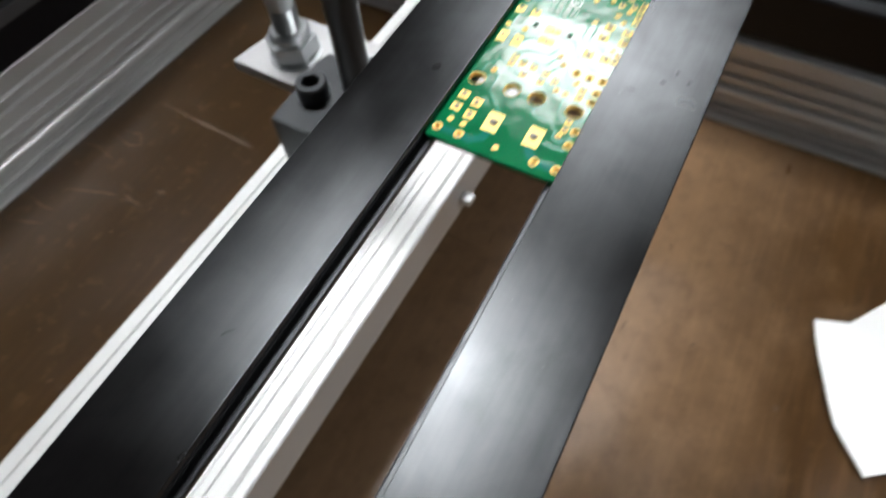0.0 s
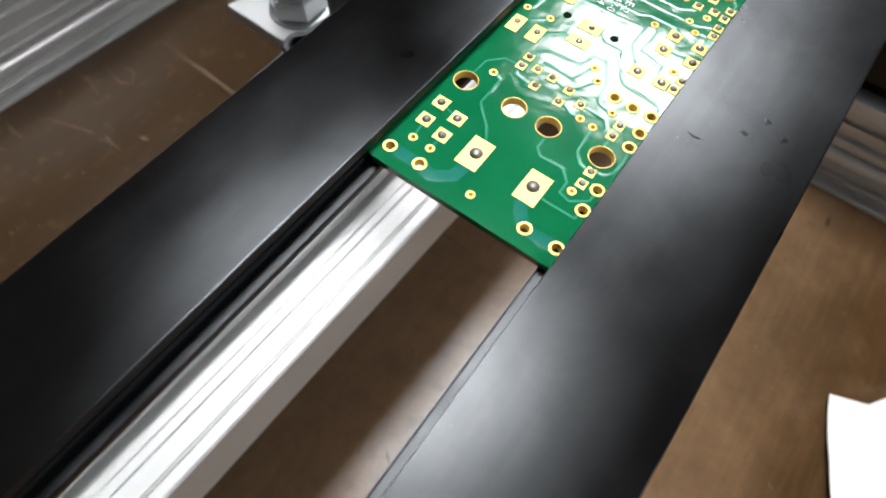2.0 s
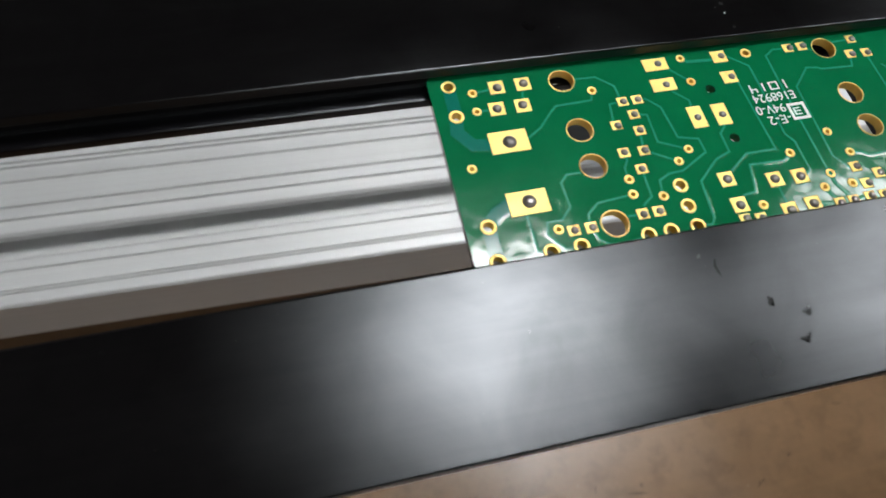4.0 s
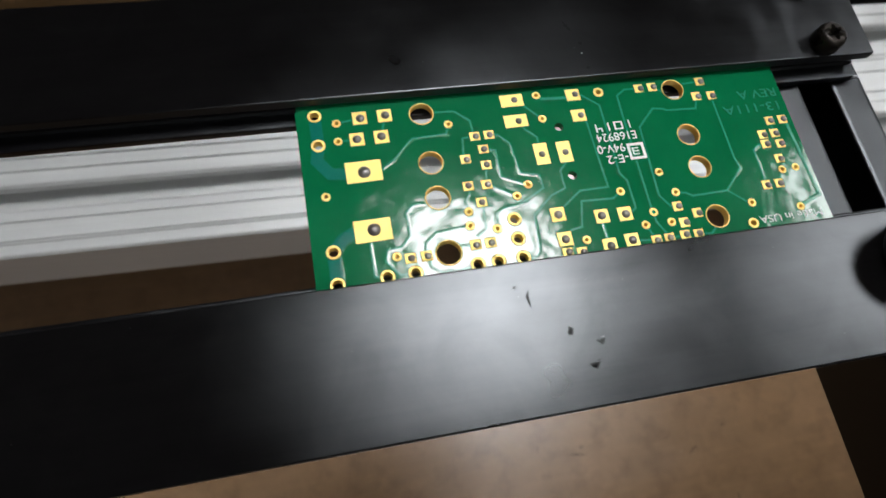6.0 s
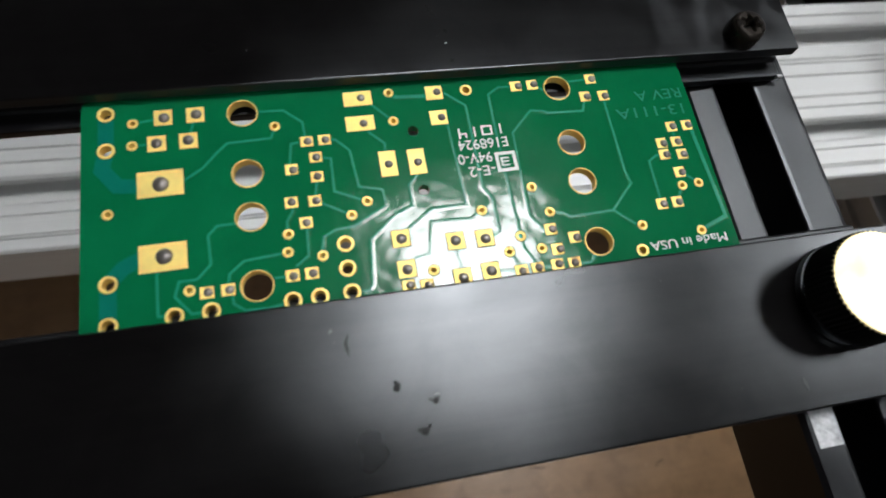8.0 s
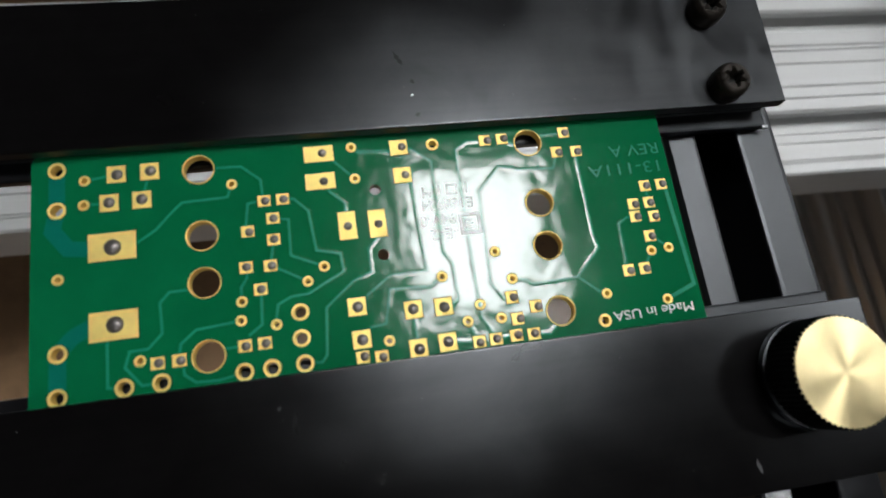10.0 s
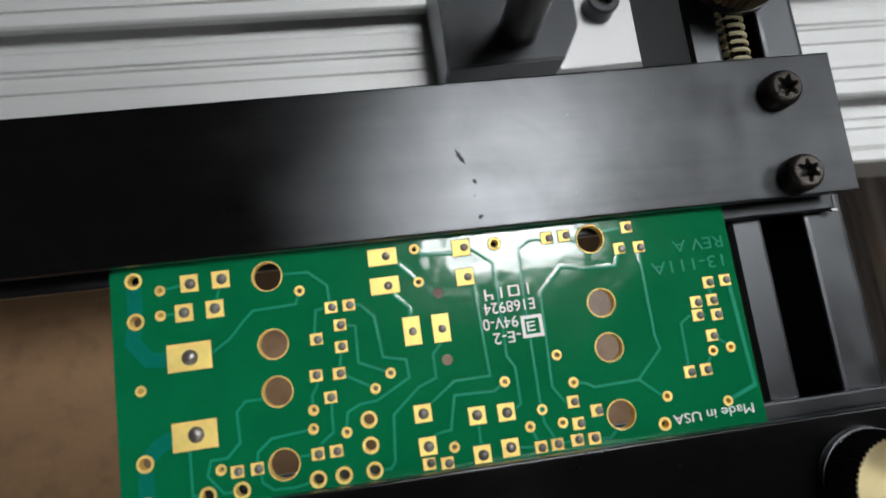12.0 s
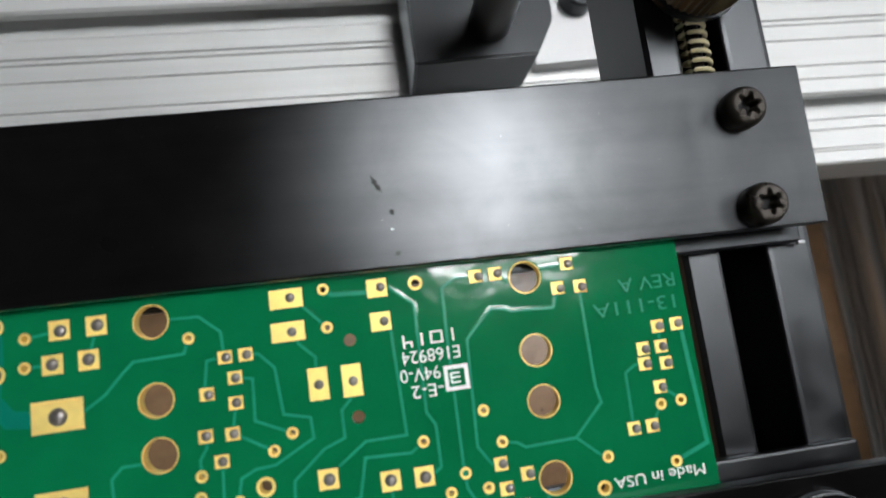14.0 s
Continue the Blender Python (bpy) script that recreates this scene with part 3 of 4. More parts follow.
def clamp_rail(label, inner, outer, x0, x1, degrees):
    """A black two-plate jaw; the board sits in the slot between its plates."""
    turn = radians(degrees)
    at = (RAIL_PIVOT * (1 - math.cos(turn)), -RAIL_PIVOT * math.sin(turn), 0)
    t = thing("clamp_rail", label, "clamp rail", at, "board clamp rails", turn=degrees)
    s = 1 if outer > inner else -1
    lo, hi = min(inner, outer), max(inner, outer)
    me = mesh_of(box(x0, x1, lo, hi, 0.25775, RAIL_Z, 0.00022, 3), "top_plate", M_BLACK)
    me.materials.append(M_BLACK_MATT)
    for f in me.polygons:
        f.material_index = 1 if f.normal.z < 0.35 else 0
    part("top_plate", me, None, t)
    a, b = inner - s * 0.0014, outer
    part("lower_jaw", box(x0, x1 - 0.0006, min(a, b), max(a, b), CH_TOP + 0.00002, 0.2558, 0.0003), M_BLACK_SHINY, t, "glossy black lower jaw")
    a, b = inner + s * 0.0032, outer - s * 0.0005
    part("spacer", box(x0, x1 - 0.001, min(a, b), max(a, b), 0.2557, 0.2578), M_BLACK_MATT, t)
    a, b = inner + s * 0.0006, inner + s * 0.0034
    part("board_seat", box(x0, x1 - 0.001, min(a, b), max(a, b), 0.2557, 0.25645), M_BLACK_MATT, t)
    return t


back = clamp_rail("black anodised clamp rail with two star-head screws", 0.0114, 0.0277, -0.26, 0.0800, -1.08)
front = clamp_rail("black anodised clamp rail with nicks and a brass thumb nut", -0.0120, -0.0291, -0.26, 0.0816, -0.5)
# small bright piece put in for the glint on the lower jaw's corner
part("glint_corner", box(0.0789, 0.0797, 0.00976, 0.01015, 0.25525, 0.25582, 0.0001), M_WORN, back, "bright metal piece standing in for a glint on the jaw corner")
torx_screw(back, 0.0725, 0.0232, RAIL_Z)
torx_screw(back, 0.0728, 0.0136, RAIL_Z, turn=30)
knurled(front, 0.0732, -0.0189, RAIL_Z + 0.0012, 0.0053, 0.0037, 60, M_BRASS, M_NUT_SIDE)

# nicks and smears in the rails' black finish
for i, pts in enumerate((((23.4, -15.4), (23.1, -16.2), (23.3, -17.4)), ((26.9, -20.1), (27.2, -20.5), (26.9, -21.0), (27.3, -20.9)), ((29.7, -22.1), (30.2, -22.4), (30.7, -22.0)),
                         ((28.3, -24.5), (29.0, -24.8), (29.6, -24.2)), ((28.6, -24.9), (29.1, -24.9)))):
    part("nick", streak([(x / 1000 - 0.0002, y / 1000) for x, y in pts], RAIL_Z, (0.00028, 0.00048, 0.0004, 0.00055, 0.00035)[i], i), M_NICK, front, "dark nick in the finish")
for i, (x, y, w, h, a) in enumerate(((21.7, -14.9, 0.7, 0.35, 50), (65.6, -26.6, 0.5, 1.6, 10), (29.2, -24.4, 0.7, 0.3, 20), (30.3, -21.8, 0.6, 0.2, 10), (27.0, -20.2, 0.3, 0.3, 0))):
    part("smear", blotch(x / 1000, y / 1000, RAIL_Z, w / 1000, h / 1000, a, i), M_SMEAR, front, "grey smear")
for i, pts in enumerate((((35.9, 20.2), (36.3, 19.3), (36.8, 18.5)), ((37.4, 16.8), (37.7, 16.3)), ((37.6, 12.9), (37.8, 12.5)), ((-45.9, 17.7), (-45.0, 17.3), (-44.2, 16.5)))):
    part("nick", streak([(x / 1000, y / 1000) for x, y in pts], RAIL_Z, 0.0004, i + 9), M_NICK, back, "dark nick in the finish")
part("speck", blotch(0.0374, 0.0150, RAIL_Z, 0.00028, 0.00022, 0, 3, n=9), M_INK, back, "white speck of dust")
rnd = random.Random(5)
for i in range(16):
    x, y = rnd.uniform(0.0, 0.078), rnd.uniform(0.0125, 0.0265)
    part("speck", blotch(x, y, RAIL_Z, rnd.uniform(0.00008, 0.0002), rnd.uniform(0.00008, 0.0002), 0, i, n=8), M_SMEAR, back)
for i in range(16):
    x, y = rnd.uniform(-0.04, 0.078), rnd.uniform(-0.028, -0.0125)
    part("speck", blotch(x, y, RAIL_Z, rnd.uniform(0.00008, 0.0002), rnd.uniform(0.00008, 0.0002), 0, i + 50, n=8), M_SMEAR, front)

# ---- spring, guide pin and rear thumb nut in the channel ----
adjuster = thing("spring_adjuster", "coil spring on a pin with a knurled brass thumb nut", "adjuster", (0, 0, 0))
coil = []
turns, y0, y1 = 8, 0.0279, 0.0366
for i in range(turns * 16 + 1):
    a = 2 * math.pi * i / 16
    coil.append((0.0738 + 0.00135 * math.cos(a), y0 + (y1 - y0) * i / (turns * 16), 0.2532 + 0.0013 * math.sin(a)))
part("spring", wire(coil, 0.00026, 8), M_SPRING, adjuster, "bright wire coil spring", smooth=True)
part("pin", turned([(0.0007, 0.0275), (0.0007, 0.042)], (0.0738, 0, 0.2532), 20, "y"), M_STEEL_DARK, adjuster, smooth=True)
part("block", box(0.0717, 0.0765, 0.0366, 0.0435, 0.2446, 0.2558, 0.0003), M_BLACK_SHINY, adjuster)
knurled(adjuster, 0.0733, 0.0396, 0.2572, 0.0057, 0.0072, 44, M_BRASS, M_BRASS_DARK)

# ---- support rod, clamp block, plate and bolt on the beam ----
rod = thing("support_rod", "round black rod standing in a clamp block", "support rod", (0.0755, 0.0895, 0))
part("shaft", turned([(0.0055, BEAM_TOP + 0.0312), (0.006, BEAM_TOP + 0.0317), (0.006, 0.2410), (0.0055, 0.2415)], (0, 0, 0), 40), M_BLACK_MATT, rod, smooth=True)
clamp = thing("clamp_block", "matt black clamp block with socket screws on the beam", "clamp block")
bl = [(0.0525, 0.079), (0.0885, 0.079), (0.0945, 0.0895), (0.0945, 0.1185), (0.087, 0.1195), (0.0525, 0.1195)]
bm = bmesh.new()
low = [bm.verts.new((x, y, BEAM_TOP)) for x, y in bl]
high = [bm.verts.new((x, y, BEAM_TOP + 0.031)) for x, y in bl]
for i in range(len(bl)):
    bm.faces.new((low[i], low[(i + 1) % len(bl)], high[(i + 1) % len(bl)], high[i]))
bm.faces.new(low)
bm.faces.new(high)
bmesh.ops.bevel(bm, geom=bm.edges[:], offset=0.0006, segments=2, affect="EDGES")
part("body", bm, M_BLACK_MATT, clamp)


def cap_screw(parent, x, y, z, r, h):
    bm = turned([(r, 0), (r, h - 0.0008), (r - 0.0007, h), (r * 0.62, h)], (x, y, z), 40)
    bmesh.ops.delete(bm, geom=[f for f in bm.faces if len(f.verts) > 4 and f.calc_center_median().z > z + h / 2], context="FACES_ONLY")
    head = part("cap_screw", bm, M_BLACK_MATT, parent, "black socket cap screw", smooth=True)
    sock = [(x + r * 0.58 * math.cos(k * math.pi / 3 + 0.3), y + r * 0.58 * math.sin(k * math.pi / 3 + 0.3)) for k in range(6)]
    rim = flat_mesh([circle(x, y, r * 0.63, 40), sock], z + h * 0.25, z + h, "rim")
    rim.materials.append(M_BLACK_SHINY)
    part("rim", rim, M_BLACK_SHINY, head)
    part("socket_floor", turned([(r * 0.6, 0), (r * 0.6, h * 0.3)], (x, y, z), 24), M_STEEL_DARK, head)


cap_screw(clamp, 0.0705, 0.1095, BEAM_TOP + 0.031, 0.0065, 0.0085)
PLATE_TOP = BEAM_TOP + 0.006
PLATE_MESH = flat_mesh([[(0.0955, 0.087), (0.131, 0.087), (0.131, 0.168), (0.0905, 0.1785), (0.0885, 0.1225), (0.0955, 0.1225)]], BEAM_TOP, PLATE_TOP, "sheet")
PLATE_MESH.materials.append(M_PLATE)
plate = thing("mounting_plate", "bare silver metal mounting plate bolted across the beam", "plate")
part("sheet", PLATE_MESH, M_PLATE, plate)
cap_screw(plate, 0.1125, 0.1085, PLATE_TOP, 0.0058, 0.007)
bolt = thing("levelling_bolt", "zinc-plated threaded bolt with hex nuts on the plate", "bolt", (0.108, 0.1525, PLATE_TOP))
part("washer", turned([(0.0125, 0), (0.013, 0.0003), (0.013, 0.0012), (0.0125, 0.0015)], seg=40), M_ZINC, bolt, smooth=True)
part("nut", hexagon(0.0125, 0.0015, 0.0125, (0, 0)), M_ZINC, bolt, "zinc hex nut")
part("collar", turned([(0.0098, 0.0124), (0.0098, 0.0146), (0.0088, 0.0158), (0.0072, 0.016)], seg=40), M_ZINC, bolt, smooth=True)
prof = [(0.0058, 0.0)]
for i in range(12):
    prof += [(0.0058, 0.016 + i * 0.0011), (0.0064, 0.0165 + i * 0.0011)]
prof += [(0.0066, 0.0305), (0.0066, 0.1)]
part("shank", turned(prof, seg=36), M_ZINC, bolt, smooth=True)

# ---- circuit board ----
MM = 0.001
board = thing("circuit_board", "green printed circuit board with gold pads and drilled holes", "circuit board", (0, 0, BOARD_Z))
COPPER = 0.00007
VIAS = [
    (4.8, 9.4), (4.7, 6.9), (2.4, -0.2), (18.5, 7.6), (18.7, -4.4), (18.5, -6.2), (9.4, -8.7), (21.7, -7.0),
    (26.7, -1.9), (25.0, -3.2), (30.7, 10.4), (30.7, 6.9), (38.1, -4.4), (40.0, -9.2), (41.5, -7.7), (32.1, -10.0),
    (43.9, -2.5), (45.2, -5.5), (43.4, -9.3), (54.8, -8.3), (61.2, -9.7), (60.7, -4.4), (62.7, -4.3),
]
RINGS = [
    (2.3, 10.7), (2.3, 6.6), (2.4, -7.1), (2.4, -11.0), (24.0, -6.1), (23.9, -8.6), (24.0, -11.0), (18.5, -11.0),
    (21.0, -11.0), (11.2, -10.9), (8.0, -10.9),
]
SMALL_RINGS = [(39.2, 9.9), (54.0, -11.0)]
BARE_HOLES = [
    (32.6, 5.5), (32.6, -1.4),
]
SMALL_PADS = [
    (21.5, 5.5), (23.3, 5.5), (22.2, 3.6), (19.7, 2.5), (22.1, 1.4), (19.3, -1.1), (21.6, -1.2), (20.5, -3.4),
    (18.7, -8.6), (20.5, -8.6), (10.9, -9.1), (12.8, -9.1), (29.4, -11.2), (31.2, -11.4), (40.8, -11.3), (42.5, -11.3),
    (44.6, -11.2), (46.4, -11.3),
]
SMALL_PADS_RIGHT = [
    (44.9, 9.8), (46.8, 9.8), (53.8, 9.9), (52.6, 7.7), (54.8, 7.6), (61.7, 2.8), (63.6, 2.8), (59.9, 0.9),
    (61.7, 0.9), (59.8, -0.5), (61.9, -0.7), (60.9, -2.8), (57.7, -6.2), (59.5, -6.2), (44.8, -7.4), (47.1, -8.6),
    (45.0, -9.6),
]
SQUARE_PADS = [
    (7.7, 9.8), (10.8, 9.8), (7.0, 6.9), (10.0, 6.9), (29.4, -6.3), (34.8, -7.3), (37.8, -7.4), (29.5, -9.5),
    (34.8, -11.1), (37.7, -10.9),
]
WIDE = [
    (27.3, 10.0), (27.2, 7.0),
]
TALL = [
    (29.4, 2.0), (32.4, 1.9),
]
HALF = [
    (35.6, 9.9), (35.6, 6.8),
]
LARGE = [
    (7.2, 2.5), (7.2, -5.1),
]


MOUNTS = [(15.4, 9.5), (15.4, 2.6), (15.4, -2.1), (15.4, -9.1), (49.6, 9.1), (49.6, 2.2), (49.6, -2.5), (49.6, -9.4)]
HOLES = [(x, y, 0.27) for x, y in VIAS] + [(x, y, 0.56) for x, y in RINGS] + [(x, y, 0.4) for x, y in SMALL_RINGS] + [(x, y, 0.52) for x, y in BARE_HOLES] + [(x, y, 1.42) for x, y in MOUNTS]


def rounded(x0, x1, y0, y1, r):
    out = []
    for cx, cy, a0 in ((x1 - r, y1 - r, 0), (x0 + r, y1 - r, 90), (x0 + r, y0 + r, 180), (x1 - r, y0 + r, 270)):
        for k in range(5):
            a = radians(a0 + 22.5 * k)
            out.append((cx + r * math.cos(a), cy + r * math.sin(a)))
    return out


def scaled(loop):
    return [(x * MM, y * MM) for x, y in loop]


me = flat_mesh([scaled(rounded(0, 65.0, -13.9, 12.6, 1.2))] + [scaled(circle(x, y, r + 0.05, 48 if r > 1 else 28)) for x, y, r in HOLES], -0.001, 0, "laminate")
me.materials.append(M_MASK)
part("laminate", me, M_MASK, board)


def ring_mesh(outer, inner, n=28):
    """A gold ring on both faces with its plated barrel, dark brown, through the board."""
    bm = bmesh.new()
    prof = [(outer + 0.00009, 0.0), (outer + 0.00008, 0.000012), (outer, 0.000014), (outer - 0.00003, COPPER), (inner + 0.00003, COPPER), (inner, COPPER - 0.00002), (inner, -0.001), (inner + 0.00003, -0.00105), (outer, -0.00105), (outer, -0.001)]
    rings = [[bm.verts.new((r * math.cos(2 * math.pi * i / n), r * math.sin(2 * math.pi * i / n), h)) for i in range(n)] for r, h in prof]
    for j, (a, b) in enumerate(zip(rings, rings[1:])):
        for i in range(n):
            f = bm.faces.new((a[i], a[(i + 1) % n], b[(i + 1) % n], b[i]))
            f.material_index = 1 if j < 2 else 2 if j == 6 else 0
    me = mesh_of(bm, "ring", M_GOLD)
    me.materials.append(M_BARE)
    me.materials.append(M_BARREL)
    return me


def place(name, me, x, y, z=0.0, parent=None, turn=0):
    ob = part(name, me, None, parent or board)
    ob.location = (x * MM, y * MM, z)
    ob.rotation_euler = (0, 0, radians(turn))
    return ob


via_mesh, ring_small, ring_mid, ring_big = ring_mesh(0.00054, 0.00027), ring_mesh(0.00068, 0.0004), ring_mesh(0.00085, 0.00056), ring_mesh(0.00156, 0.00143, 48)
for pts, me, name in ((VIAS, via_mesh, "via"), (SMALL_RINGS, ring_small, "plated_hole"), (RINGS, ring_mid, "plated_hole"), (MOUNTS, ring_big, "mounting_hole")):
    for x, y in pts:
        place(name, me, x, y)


def pad_mesh(w, h):
    """A gold pad in its narrow clearance of bare laminate."""
    bm = box(-w / 2 * MM, w / 2 * MM, -h / 2 * MM, h / 2 * MM, -0.00001, COPPER, 0.00002, 1)
    a, b = (w / 2 + 0.1) * MM, (h / 2 + 0.1) * MM
    bmesh.ops.create_cube(bm, size=1, matrix=Matrix.Diagonal((2 * a, 2 * b, 0.000024, 1)))
    for f in bm.faces:
        f.material_index = 1 if max(v.co.z for v in f.verts) < 0.00002 else 0
    me = mesh_of(bm, "pad", M_GOLD)
    me.materials.append(M_BARE)
    return me


def blob_mesh(r, h):
    bm = turned([(r * MM, 0), (r * 0.93 * MM, h * 0.35 * MM), (r * 0.72 * MM, h * 0.72 * MM), (r * 0.4 * MM, h * 0.94 * MM), (r * 0.1 * MM, h * MM)], seg=18)
    return mesh_of(bm, "solder", M_SOLDER, True)


blob_s, blob_m, blob_l = blob_mesh(0.43, 0.25), blob_mesh(0.54, 0.32), blob_mesh(0.78, 0.42)
rnd = random.Random(11)
for pts, w, h, blob, dx in ((SMALL_PADS, 1.25, 1.15, blob_s, 0.12), (SMALL_PADS_RIGHT, 1.2, 1.2, blob_s, 0.24), (SQUARE_PADS, 1.75, 1.75, blob_m, 0.05), (WIDE, 3.0, 1.75, blob_s, 0.4), (TALL, 1.75, 2.9, blob_s, 0.1),
                            (HALF, 1.85, 1.7, blob_s, 0.3), (LARGE, 4.3, 2.75, blob_l, 0.1)):
    me = pad_mesh(w, h)
    for x, y in pts:
        pad = place("pad", me, x, y)
        drop = part("solder", blob, None, pad, "grey solder dome")
        drop.location = ((dx + rnd.uniform(-0.06, 0.06)) * MM, rnd.uniform(-0.1, 0.06) * MM, COPPER)
        drop.rotation_euler = (0, 0, rnd.uniform(0, 6))


def trace(width, *points):
    """A copper track under the solder mask: a low ridge along the points, mitred at its bends."""
    pts = [Vector(p) * MM for p in points]
    for end, near in ((0, 1), (-1, -2)):
        for x, y, r in HOLES:
            away = pts[near] - Vector((x, y)) * MM
            if (pts[end] - Vector((x, y)) * MM).length < (r + 0.1) * MM and away.length > (r + 0.2) * MM:
                pts[end] = Vector((x, y)) * MM + away.normalized() * (r + 0.12) * MM
    bm = bmesh.new()
    rows = []
    w, h, sh = width / 2 * MM, 0.000012, 0.0003
    section = ((w + sh, -0.000004), (w + sh * 0.3, h * 0.3), (w, h * 0.86), (w * 0.6, h), (-w * 0.6, h), (-w, h * 0.86), (-w - sh * 0.3, h * 0.3), (-w - sh, -0.000004))
    for i, p in enumerate(pts):
        a = (p - pts[i - 1]).normalized() if i else (pts[1] - p).normalized()
        b = (pts[i + 1] - p).normalized() if i + 1 < len(pts) else a
        n = Vector((-(a.y + b.y), a.x + b.x)).normalized()
        k = 1 / max(0.6, n.dot(Vector((-a.y, a.x))))
        rows.append([bm.verts.new((p.x + n.x * k * o, p.y + n.y * k * o, zz)) for o, zz in section])
    for a, b in zip(rows, rows[1:]):
        for i in range(7):
            f = bm.faces.new((a[i], a[i + 1], b[i + 1], b[i]))
            f.material_index = 0 if 2 <= i <= 4 else 1
    me = mesh_of(bm, "trace", M_TRACE_WIDE if width > 1 else M_TRACE, True)
    me.materials.append(M_MASK)
    part("trace", me, None, board)


trace(1.5, (2.3, 10.7), (2.3, 6.6))
trace(1.5, (2.3, 6.6), (1.9, 4.6), (3.3, 2.7), (5.5, 2.4))
trace(1.5, (5.4, -4.9), (3.7, -5.7), (2.4, -7.1))
trace(1.5, (2.4, -7.1), (2.4, -11.0))
trace(0.26, (9.3, 2.5), (11.2, 3.7), (12.7, 5.3), (13.7, 6.2), (18.0, 6.3), (18.4, 7.6))
trace(0.26, (17.0, 9.5), (19.5, 9.4), (21.3, 7.8), (21.4, 5.9))
trace(0.26, (20.7, 5.5), (19.9, 5.4), (19.5, 2.7))
trace(0.26, (23.3, 5.5), (24.4, 5.4), (25.7, 4.0), (26.1, -0.2), (28.4, -0.8), (28.5, -2.6), (25.0, -4.4), (23.3, -4.5), (22.0, -5.1), (21.7, -6.6))
trace(0.26, (22.2, 3.6), (23.7, 3.3), (23.6, -0.4), (26.4, -1.9))
trace(0.26, (22.1, 1.4), (21.6, -1.2))
trace(0.26, (21.7, -1.2), (25.0, -3.0))
trace(0.26, (19.4, -1.1), (19.3, -2.1), (18.7, -3.0), (18.7, -4.4))
trace(0.26, (20.5, -3.3), (20.5, -4.1), (20.4, -6.8), (19.1, -7.7))
trace(0.26, (18.5, -6.2), (14.4, -6.5), (13.0, -7.6), (12.8, -8.8))
trace(0.26, (16.9, -8.6), (18.3, -8.6))
trace(0.26, (13.9, -2.6), (12.2, -2.6), (11.3, -3.5), (11.4, -6.4), (10.1, -7.7), (8.5, -7.7), (8.1, -9.1), (9.5, -10.9), (11.1, -11.0))
trace(0.26, (6.7, -6.5), (6.6, -6.8), (6.6, -10.7), (7.9, -10.9))
trace(0.26, (13.1, -9.4), (13.2, -10.5), (14.2, -11.3), (16.2, -11.4), (17.6, -11.2), (18.5, -11.0))
trace(0.26, (28.4, 9.6), (28.8, 9.0), (30.6, 7.1))
trace(0.26, (27.8, 6.4), (28.0, 5.8), (29.4, 4.4), (29.3, 3.3))
trace(0.42, (30.7, 10.4), (31.4, 9.8), (34.8, 9.6))
trace(0.26, (36.2, 9.8), (36.8, 9.7), (38.8, 8.0), (38.8, 4.5), (38.7, -1.9), (39.4, -3.1), (39.4, -6.8), (38.7, -7.3))
trace(0.26, (35.9, 6.7), (36.4, 5.9), (36.7, -3.6), (33.0, -3.6), (30.4, -5.4))
trace(0.26, (32.2, 1.1), (32.1, 0.3), (31.2, -0.6), (31.2, -3.0), (29.3, -3.7), (26.5, -6.0), (26.1, -10.5), (25.6, -11.1), (24.2, -11.0))
trace(0.26, (38.1, -4.4), (36.9, -5.2), (32.8, -5.0), (32.0, -8.3), (30.4, -8.5))
trace(0.26, (34.8, -7.3), (34.8, -11.1))
trace(0.26, (44.9, 9.8), (42.9, 9.9), (41.6, 9.1), (41.5, 5.8), (41.4, -6.9), (41.5, -9.0), (42.4, -10.8))
trace(0.26, (52.6, 7.7), (51.9, 5.9), (47.8, 6.1), (47.3, 6.4), (45.9, 6.6), (43.3, 4.1), (42.9, -5.6), (44.0, -7.3), (44.8, -7.4))
trace(0.26, (51.1, 9.8), (53.4, 9.9))
trace(0.26, (54.8, 7.6), (54.7, 6.8), (54.7, -1.9), (55.0, -3.4), (52.1, -6.2), (47.3, -6.3), (46.6, -5.8), (45.2, -5.5))
trace(0.26, (52.1, -6.2), (54.1, -8.0), (54.8, -8.3))
trace(0.26, (59.7, -0.5), (58.8, -0.5), (57.8, -1.1), (57.7, -5.9))
trace(0.26, (61.0, -2.7), (62.7, -4.3))
trace(0.42, (63.6, 2.8), (64.0, 2.3), (64.5, -8.5), (61.7, -9.5))
trace(0.26, (60.7, -4.4), (59.5, -6.2))
trace(0.26, (46.4, -11.3), (48.1, -11.5), (48.9, -10.8))
trace(0.26, (46.8, 9.9), (48.0, 9.0))
trace(0.26, (4.8, 9.4), (7.7, 9.8))
trace(0.26, (4.7, 6.9), (7.0, 6.9))
trace(0.26, (10.8, 9.8), (10.0, 6.9))
trace(0.26, (37.7, -10.9), (40.8, -11.3))
trace(0.26, (42.5, -11.3), (44.6, -11.2))
trace(0.26, (40.0, -9.2), (40.8, -11.3))
trace(0.26, (61.7, 2.8), (61.7, 0.9))


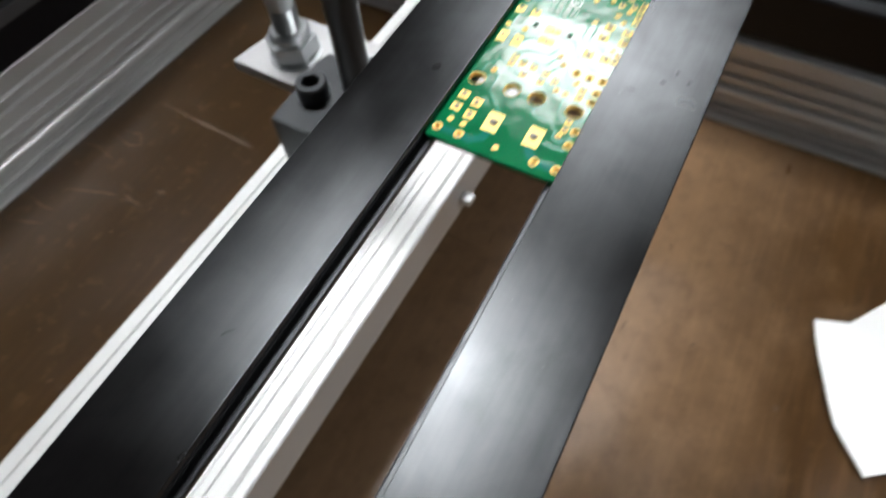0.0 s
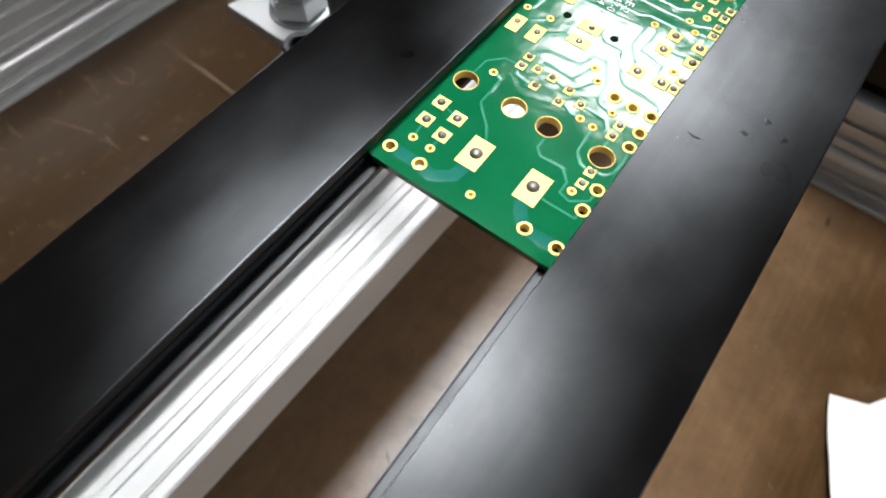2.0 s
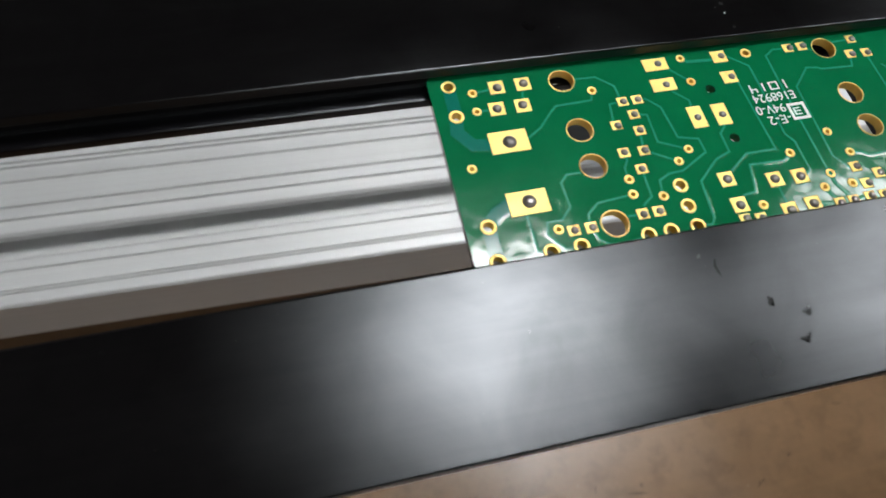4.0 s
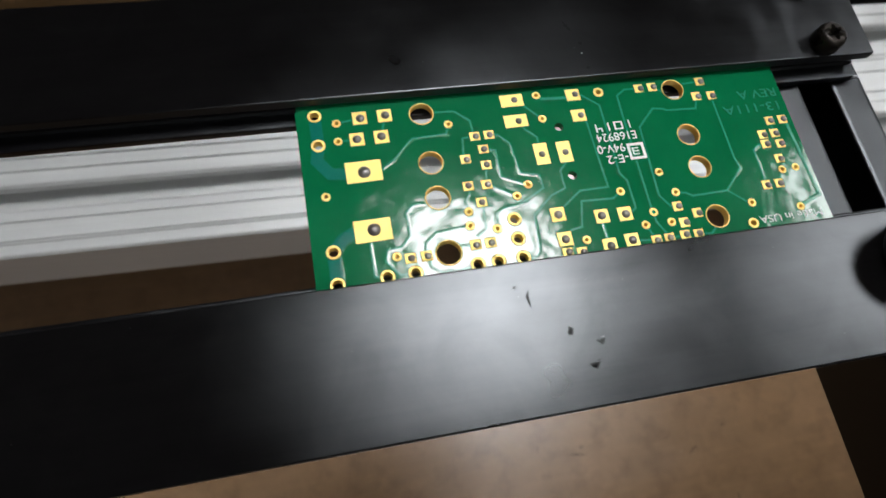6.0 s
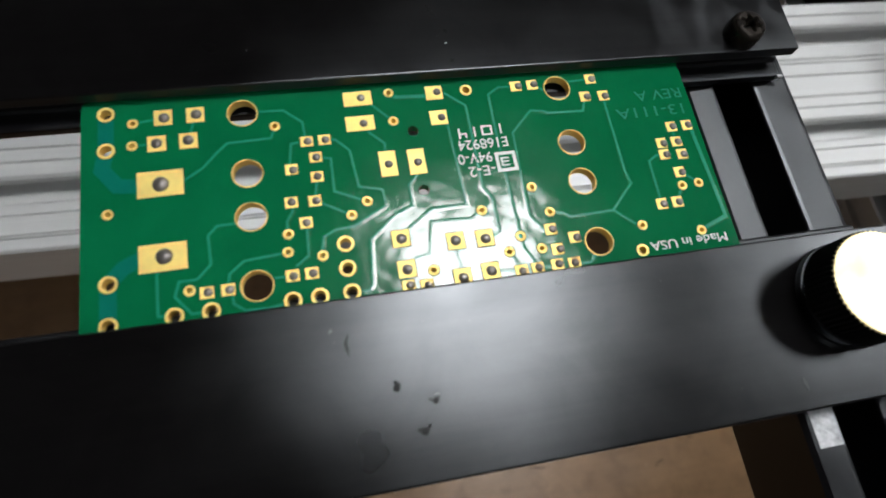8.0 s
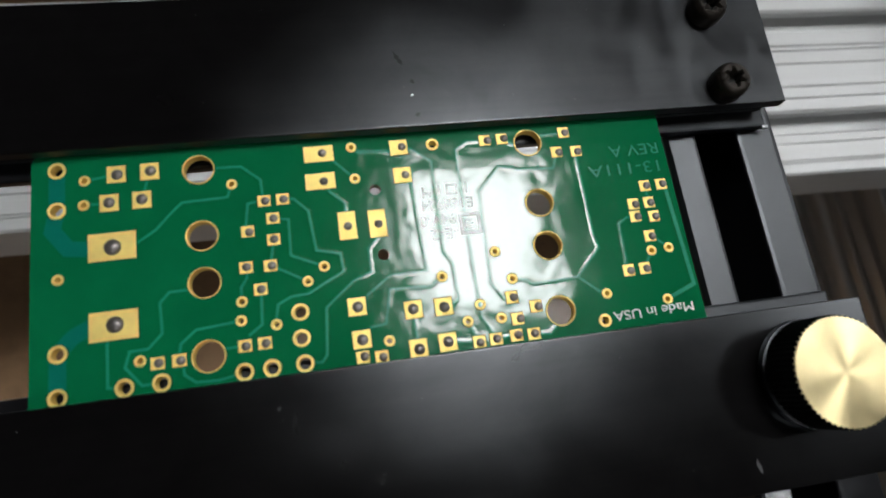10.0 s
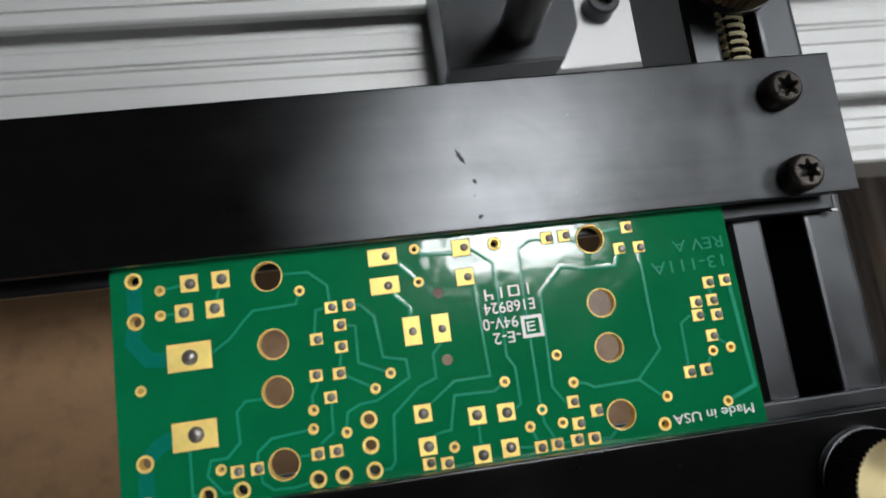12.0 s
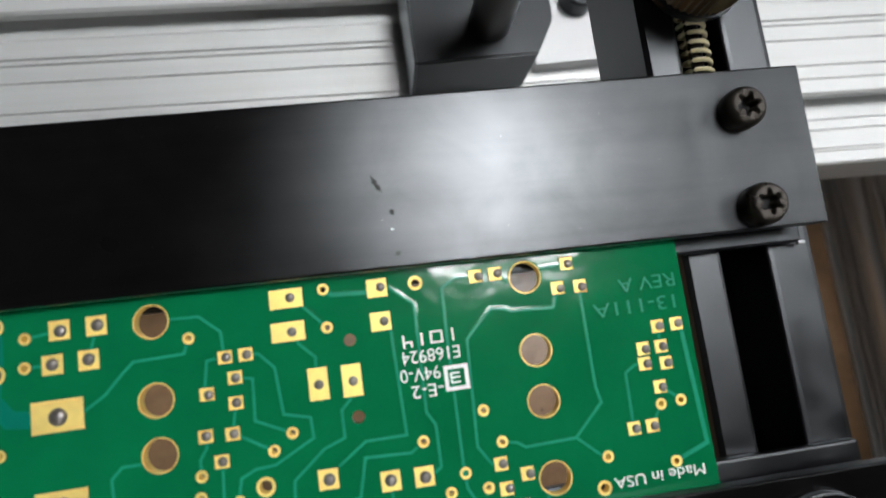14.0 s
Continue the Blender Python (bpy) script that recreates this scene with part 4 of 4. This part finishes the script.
def lettering(text, x, y, height, material_, width=None):
    """Raised characters, upside down as they lie on the board; x, y is where the line begins."""
    cu = bpy.data.curves.new("lettering", "FONT")
    cu.body, cu.size, cu.extrude = text, height * 1.38 * MM, 0.00002
    ob = bpy.data.objects.new("lettering", cu)
    scene.collection.objects.link(ob)
    bpy.context.view_layer.update()
    me = bpy.data.meshes.new_from_object(ob.evaluated_get(bpy.context.evaluated_depsgraph_get()))
    bpy.data.objects.remove(ob)
    if width:
        xs = [v.co.x for v in me.vertices]
        me.transform(Matrix.Diagonal((width * MM / (max(xs) - min(xs)), 1, 1, 1)))
    me.materials.append(material_)
    place("lettering", me, x, y, 0.00004, turn=180)


lettering("REV A", 64.4, 7.7, 1.35, M_ETCHED, 5.7)
lettering("13-111A", 64.4, 5.6, 1.35, M_ETCHED, 8.2)
lettering("Made in USA", 63.9, -10.3, 1.0, M_INK, 8.8)
lettering("E168924", 42.6, 3.7, 1.2, M_INK, 5.4)
lettering("94V-0", 40.5, 2.1, 1.2, M_INK, 3.7)
lettering("-E-2", 40.6, 0.55, 1.2, M_INK, 2.9)
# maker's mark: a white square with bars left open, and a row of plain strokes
mark = [(40.75, 43.0, 1.6, 1.95), (40.75, 43.0, -0.35, 0.0), (40.75, 41.1, 0.0, 1.6), (42.65, 43.0, 0.0, 1.6), (41.3, 41.5, 0.3, 1.3), (41.5, 42.2, 0.3, 0.45), (41.5, 42.2, 0.75, 0.9), (41.5, 42.2, 1.15, 1.3)]
for x0, x1, y0, y1 in mark:
    part("mark", box(x0 * MM, x1 * MM, y0 * MM, y1 * MM, 0, 0.00003), M_INK, board)
for x0, x1, y0, y1 in ((41.95, 42.13, 4.15, 5.35), (39.9, 40.12, 4.15, 5.3), (40.92, 41.1, 4.15, 5.3), (40.12, 40.92, 4.15, 4.32), (40.12, 40.92, 5.13, 5.3), (39.05, 39.25, 4.1, 5.25), (37.35, 37.55, 4.0, 5.2),
                       (37.55, 38.25, 4.45, 4.62), (38.05, 38.25, 4.05, 4.45)):
    part("mark", box(x0 * MM, x1 * MM, y0 * MM, y1 * MM, 0, 0.00003), M_INK, board)

# ---- loose paper, crumbs and scratches on the bench ----
paper = thing("paper", "torn sheet of white paper lying on the bench", "paper", (0, 0, 0.0005))
edge = [(0.1603, -0.1467), (0.1645, -0.1575), (0.1675, -0.1660), (0.1745, -0.1710), (0.181, -0.1755), (0.2, -0.189), (0.23, -0.215), (0.235, -0.245), (0.2, -0.27), (0.14, -0.262),
        (0.103, -0.222), (0.0885, -0.197), (0.0805, -0.1855), (0.0905, -0.1765), (0.1005, -0.1677), (0.1185, -0.1588), (0.1355, -0.1528), (0.1515, -0.1482)]
bm = bmesh.new()
verts = []
for x, y in edge:
    lift = 0.004 * max(0, math.sin((x - 0.08) * 40)) + 0.006 * max(0.0, 0.1 - x) / 0.02 * 0.3
    verts.append(bm.verts.new((x, y, lift + 0.0004)))
mid = bm.verts.new((0.155, -0.215, 0.0006))
for a, b in zip(verts, verts[1:] + verts[:1]):
    bm.faces.new((a, b, mid))
bmesh.ops.subdivide_edges(bm, edges=bm.edges[:], cuts=3, use_grid_fill=True)
for v in bm.verts:
    v.co.z += 0.0012 * noise.noise(v.co * 45) + 0.0008
ext = bmesh.ops.extrude_face_region(bm, geom=bm.faces[:])
for v in [g for g in ext["geom"] if isinstance(g, bmesh.types.BMVert)]:
    v.co.z += 0.0002
part("sheet", bm, M_PAPER, paper, smooth=True)

SCRATCHES = [
    ((65, 358), (67, 342), (62, 324)),
    ((81, 339), (78, 323), (82, 315), (90, 322), (88, 336)),
    ((28, 337), (34, 319), (37, 309)),
    ((-8, 350), (-5, 340), (-1, 330)),
    ((122, 332), (120, 297), (118, 258), (116, 236)),
    ((12, 357), (9, 342), (10, 332)),
    ((43, 296), (41, 286), (41, 277)),
    ((35, 318), (40, 299)),
    ((55, 278), (57, 268)),
    ((174, -96), (186, -107), (195, -116)),
    ((189, -82), (188, -93)),
    ((184, -124), (190, -126)),
    ((61, 377), (60, 358)),
    ((100, 91), (103, 68)),
    ((116, 87), (115, 49)),
]
SPECKS = [(192, -48), (160, -124), (161, -132), (-59, 272), (-37, 280), (-80, 241), (136, 57), (-80, 232), (98, -139), (32, 232), (208, 86), (113, -88), (110, -45)]
for i, pts in enumerate(SCRATCHES):
    part("scratch", streak([(x * MM, y * MM) for x, y in pts], 0.0, 0.0014 if i < 9 else 0.001, i + 70, 0.00012), M_SCRATCH, bench, "pale scratch in the brown surface")
for i, (x, y) in enumerate(SPECKS):
    crumb = part("crumb", blotch(0, 0, 0, 0.002 + 0.0012 * (i % 3), 0.0016, 30 * i, i + 90, 0.0006, 9), M_SCRATCH, None)
    crumb.location = (x * MM, y * MM, 0)
    tagged(crumb, "tiny pale crumb of debris on the bench", "crumb", "crumbs on the bench")
chip = part("chip", blotch(0, 0, 0, 0.011, 0.0075, 20, 33, 0.0012, 8, 0.5), M_SMEAR, None)
chip.location = (0.1396, 0.0786, 0)
tagged(chip, "small flat grey chip of scrap on the bench", "scrap chip")


# short pale scuffs scattered over the worn bench
rnd = random.Random(77)
for i in range(44):
    x, y = rnd.uniform(-0.1, 0.26), (rnd.uniform(-0.2, 0.05) if i % 3 else rnd.uniform(0.15, 0.33))
    a, n, bend = rnd.uniform(-0.4, 1.2), rnd.uniform(0.003, 0.016), rnd.uniform(-0.5, 0.5)
    pts = [(x, y), (x + n / 2 * math.cos(a), y + n / 2 * math.sin(a)), (x + n / 2 * (math.cos(a) + math.cos(a + bend)), y + n / 2 * (math.sin(a) + math.sin(a + bend)))]
    part("scuff", streak(pts, 0.0, rnd.uniform(0.0003, 0.0009), i + 200, 0.0001), M_SCRATCH, bench)
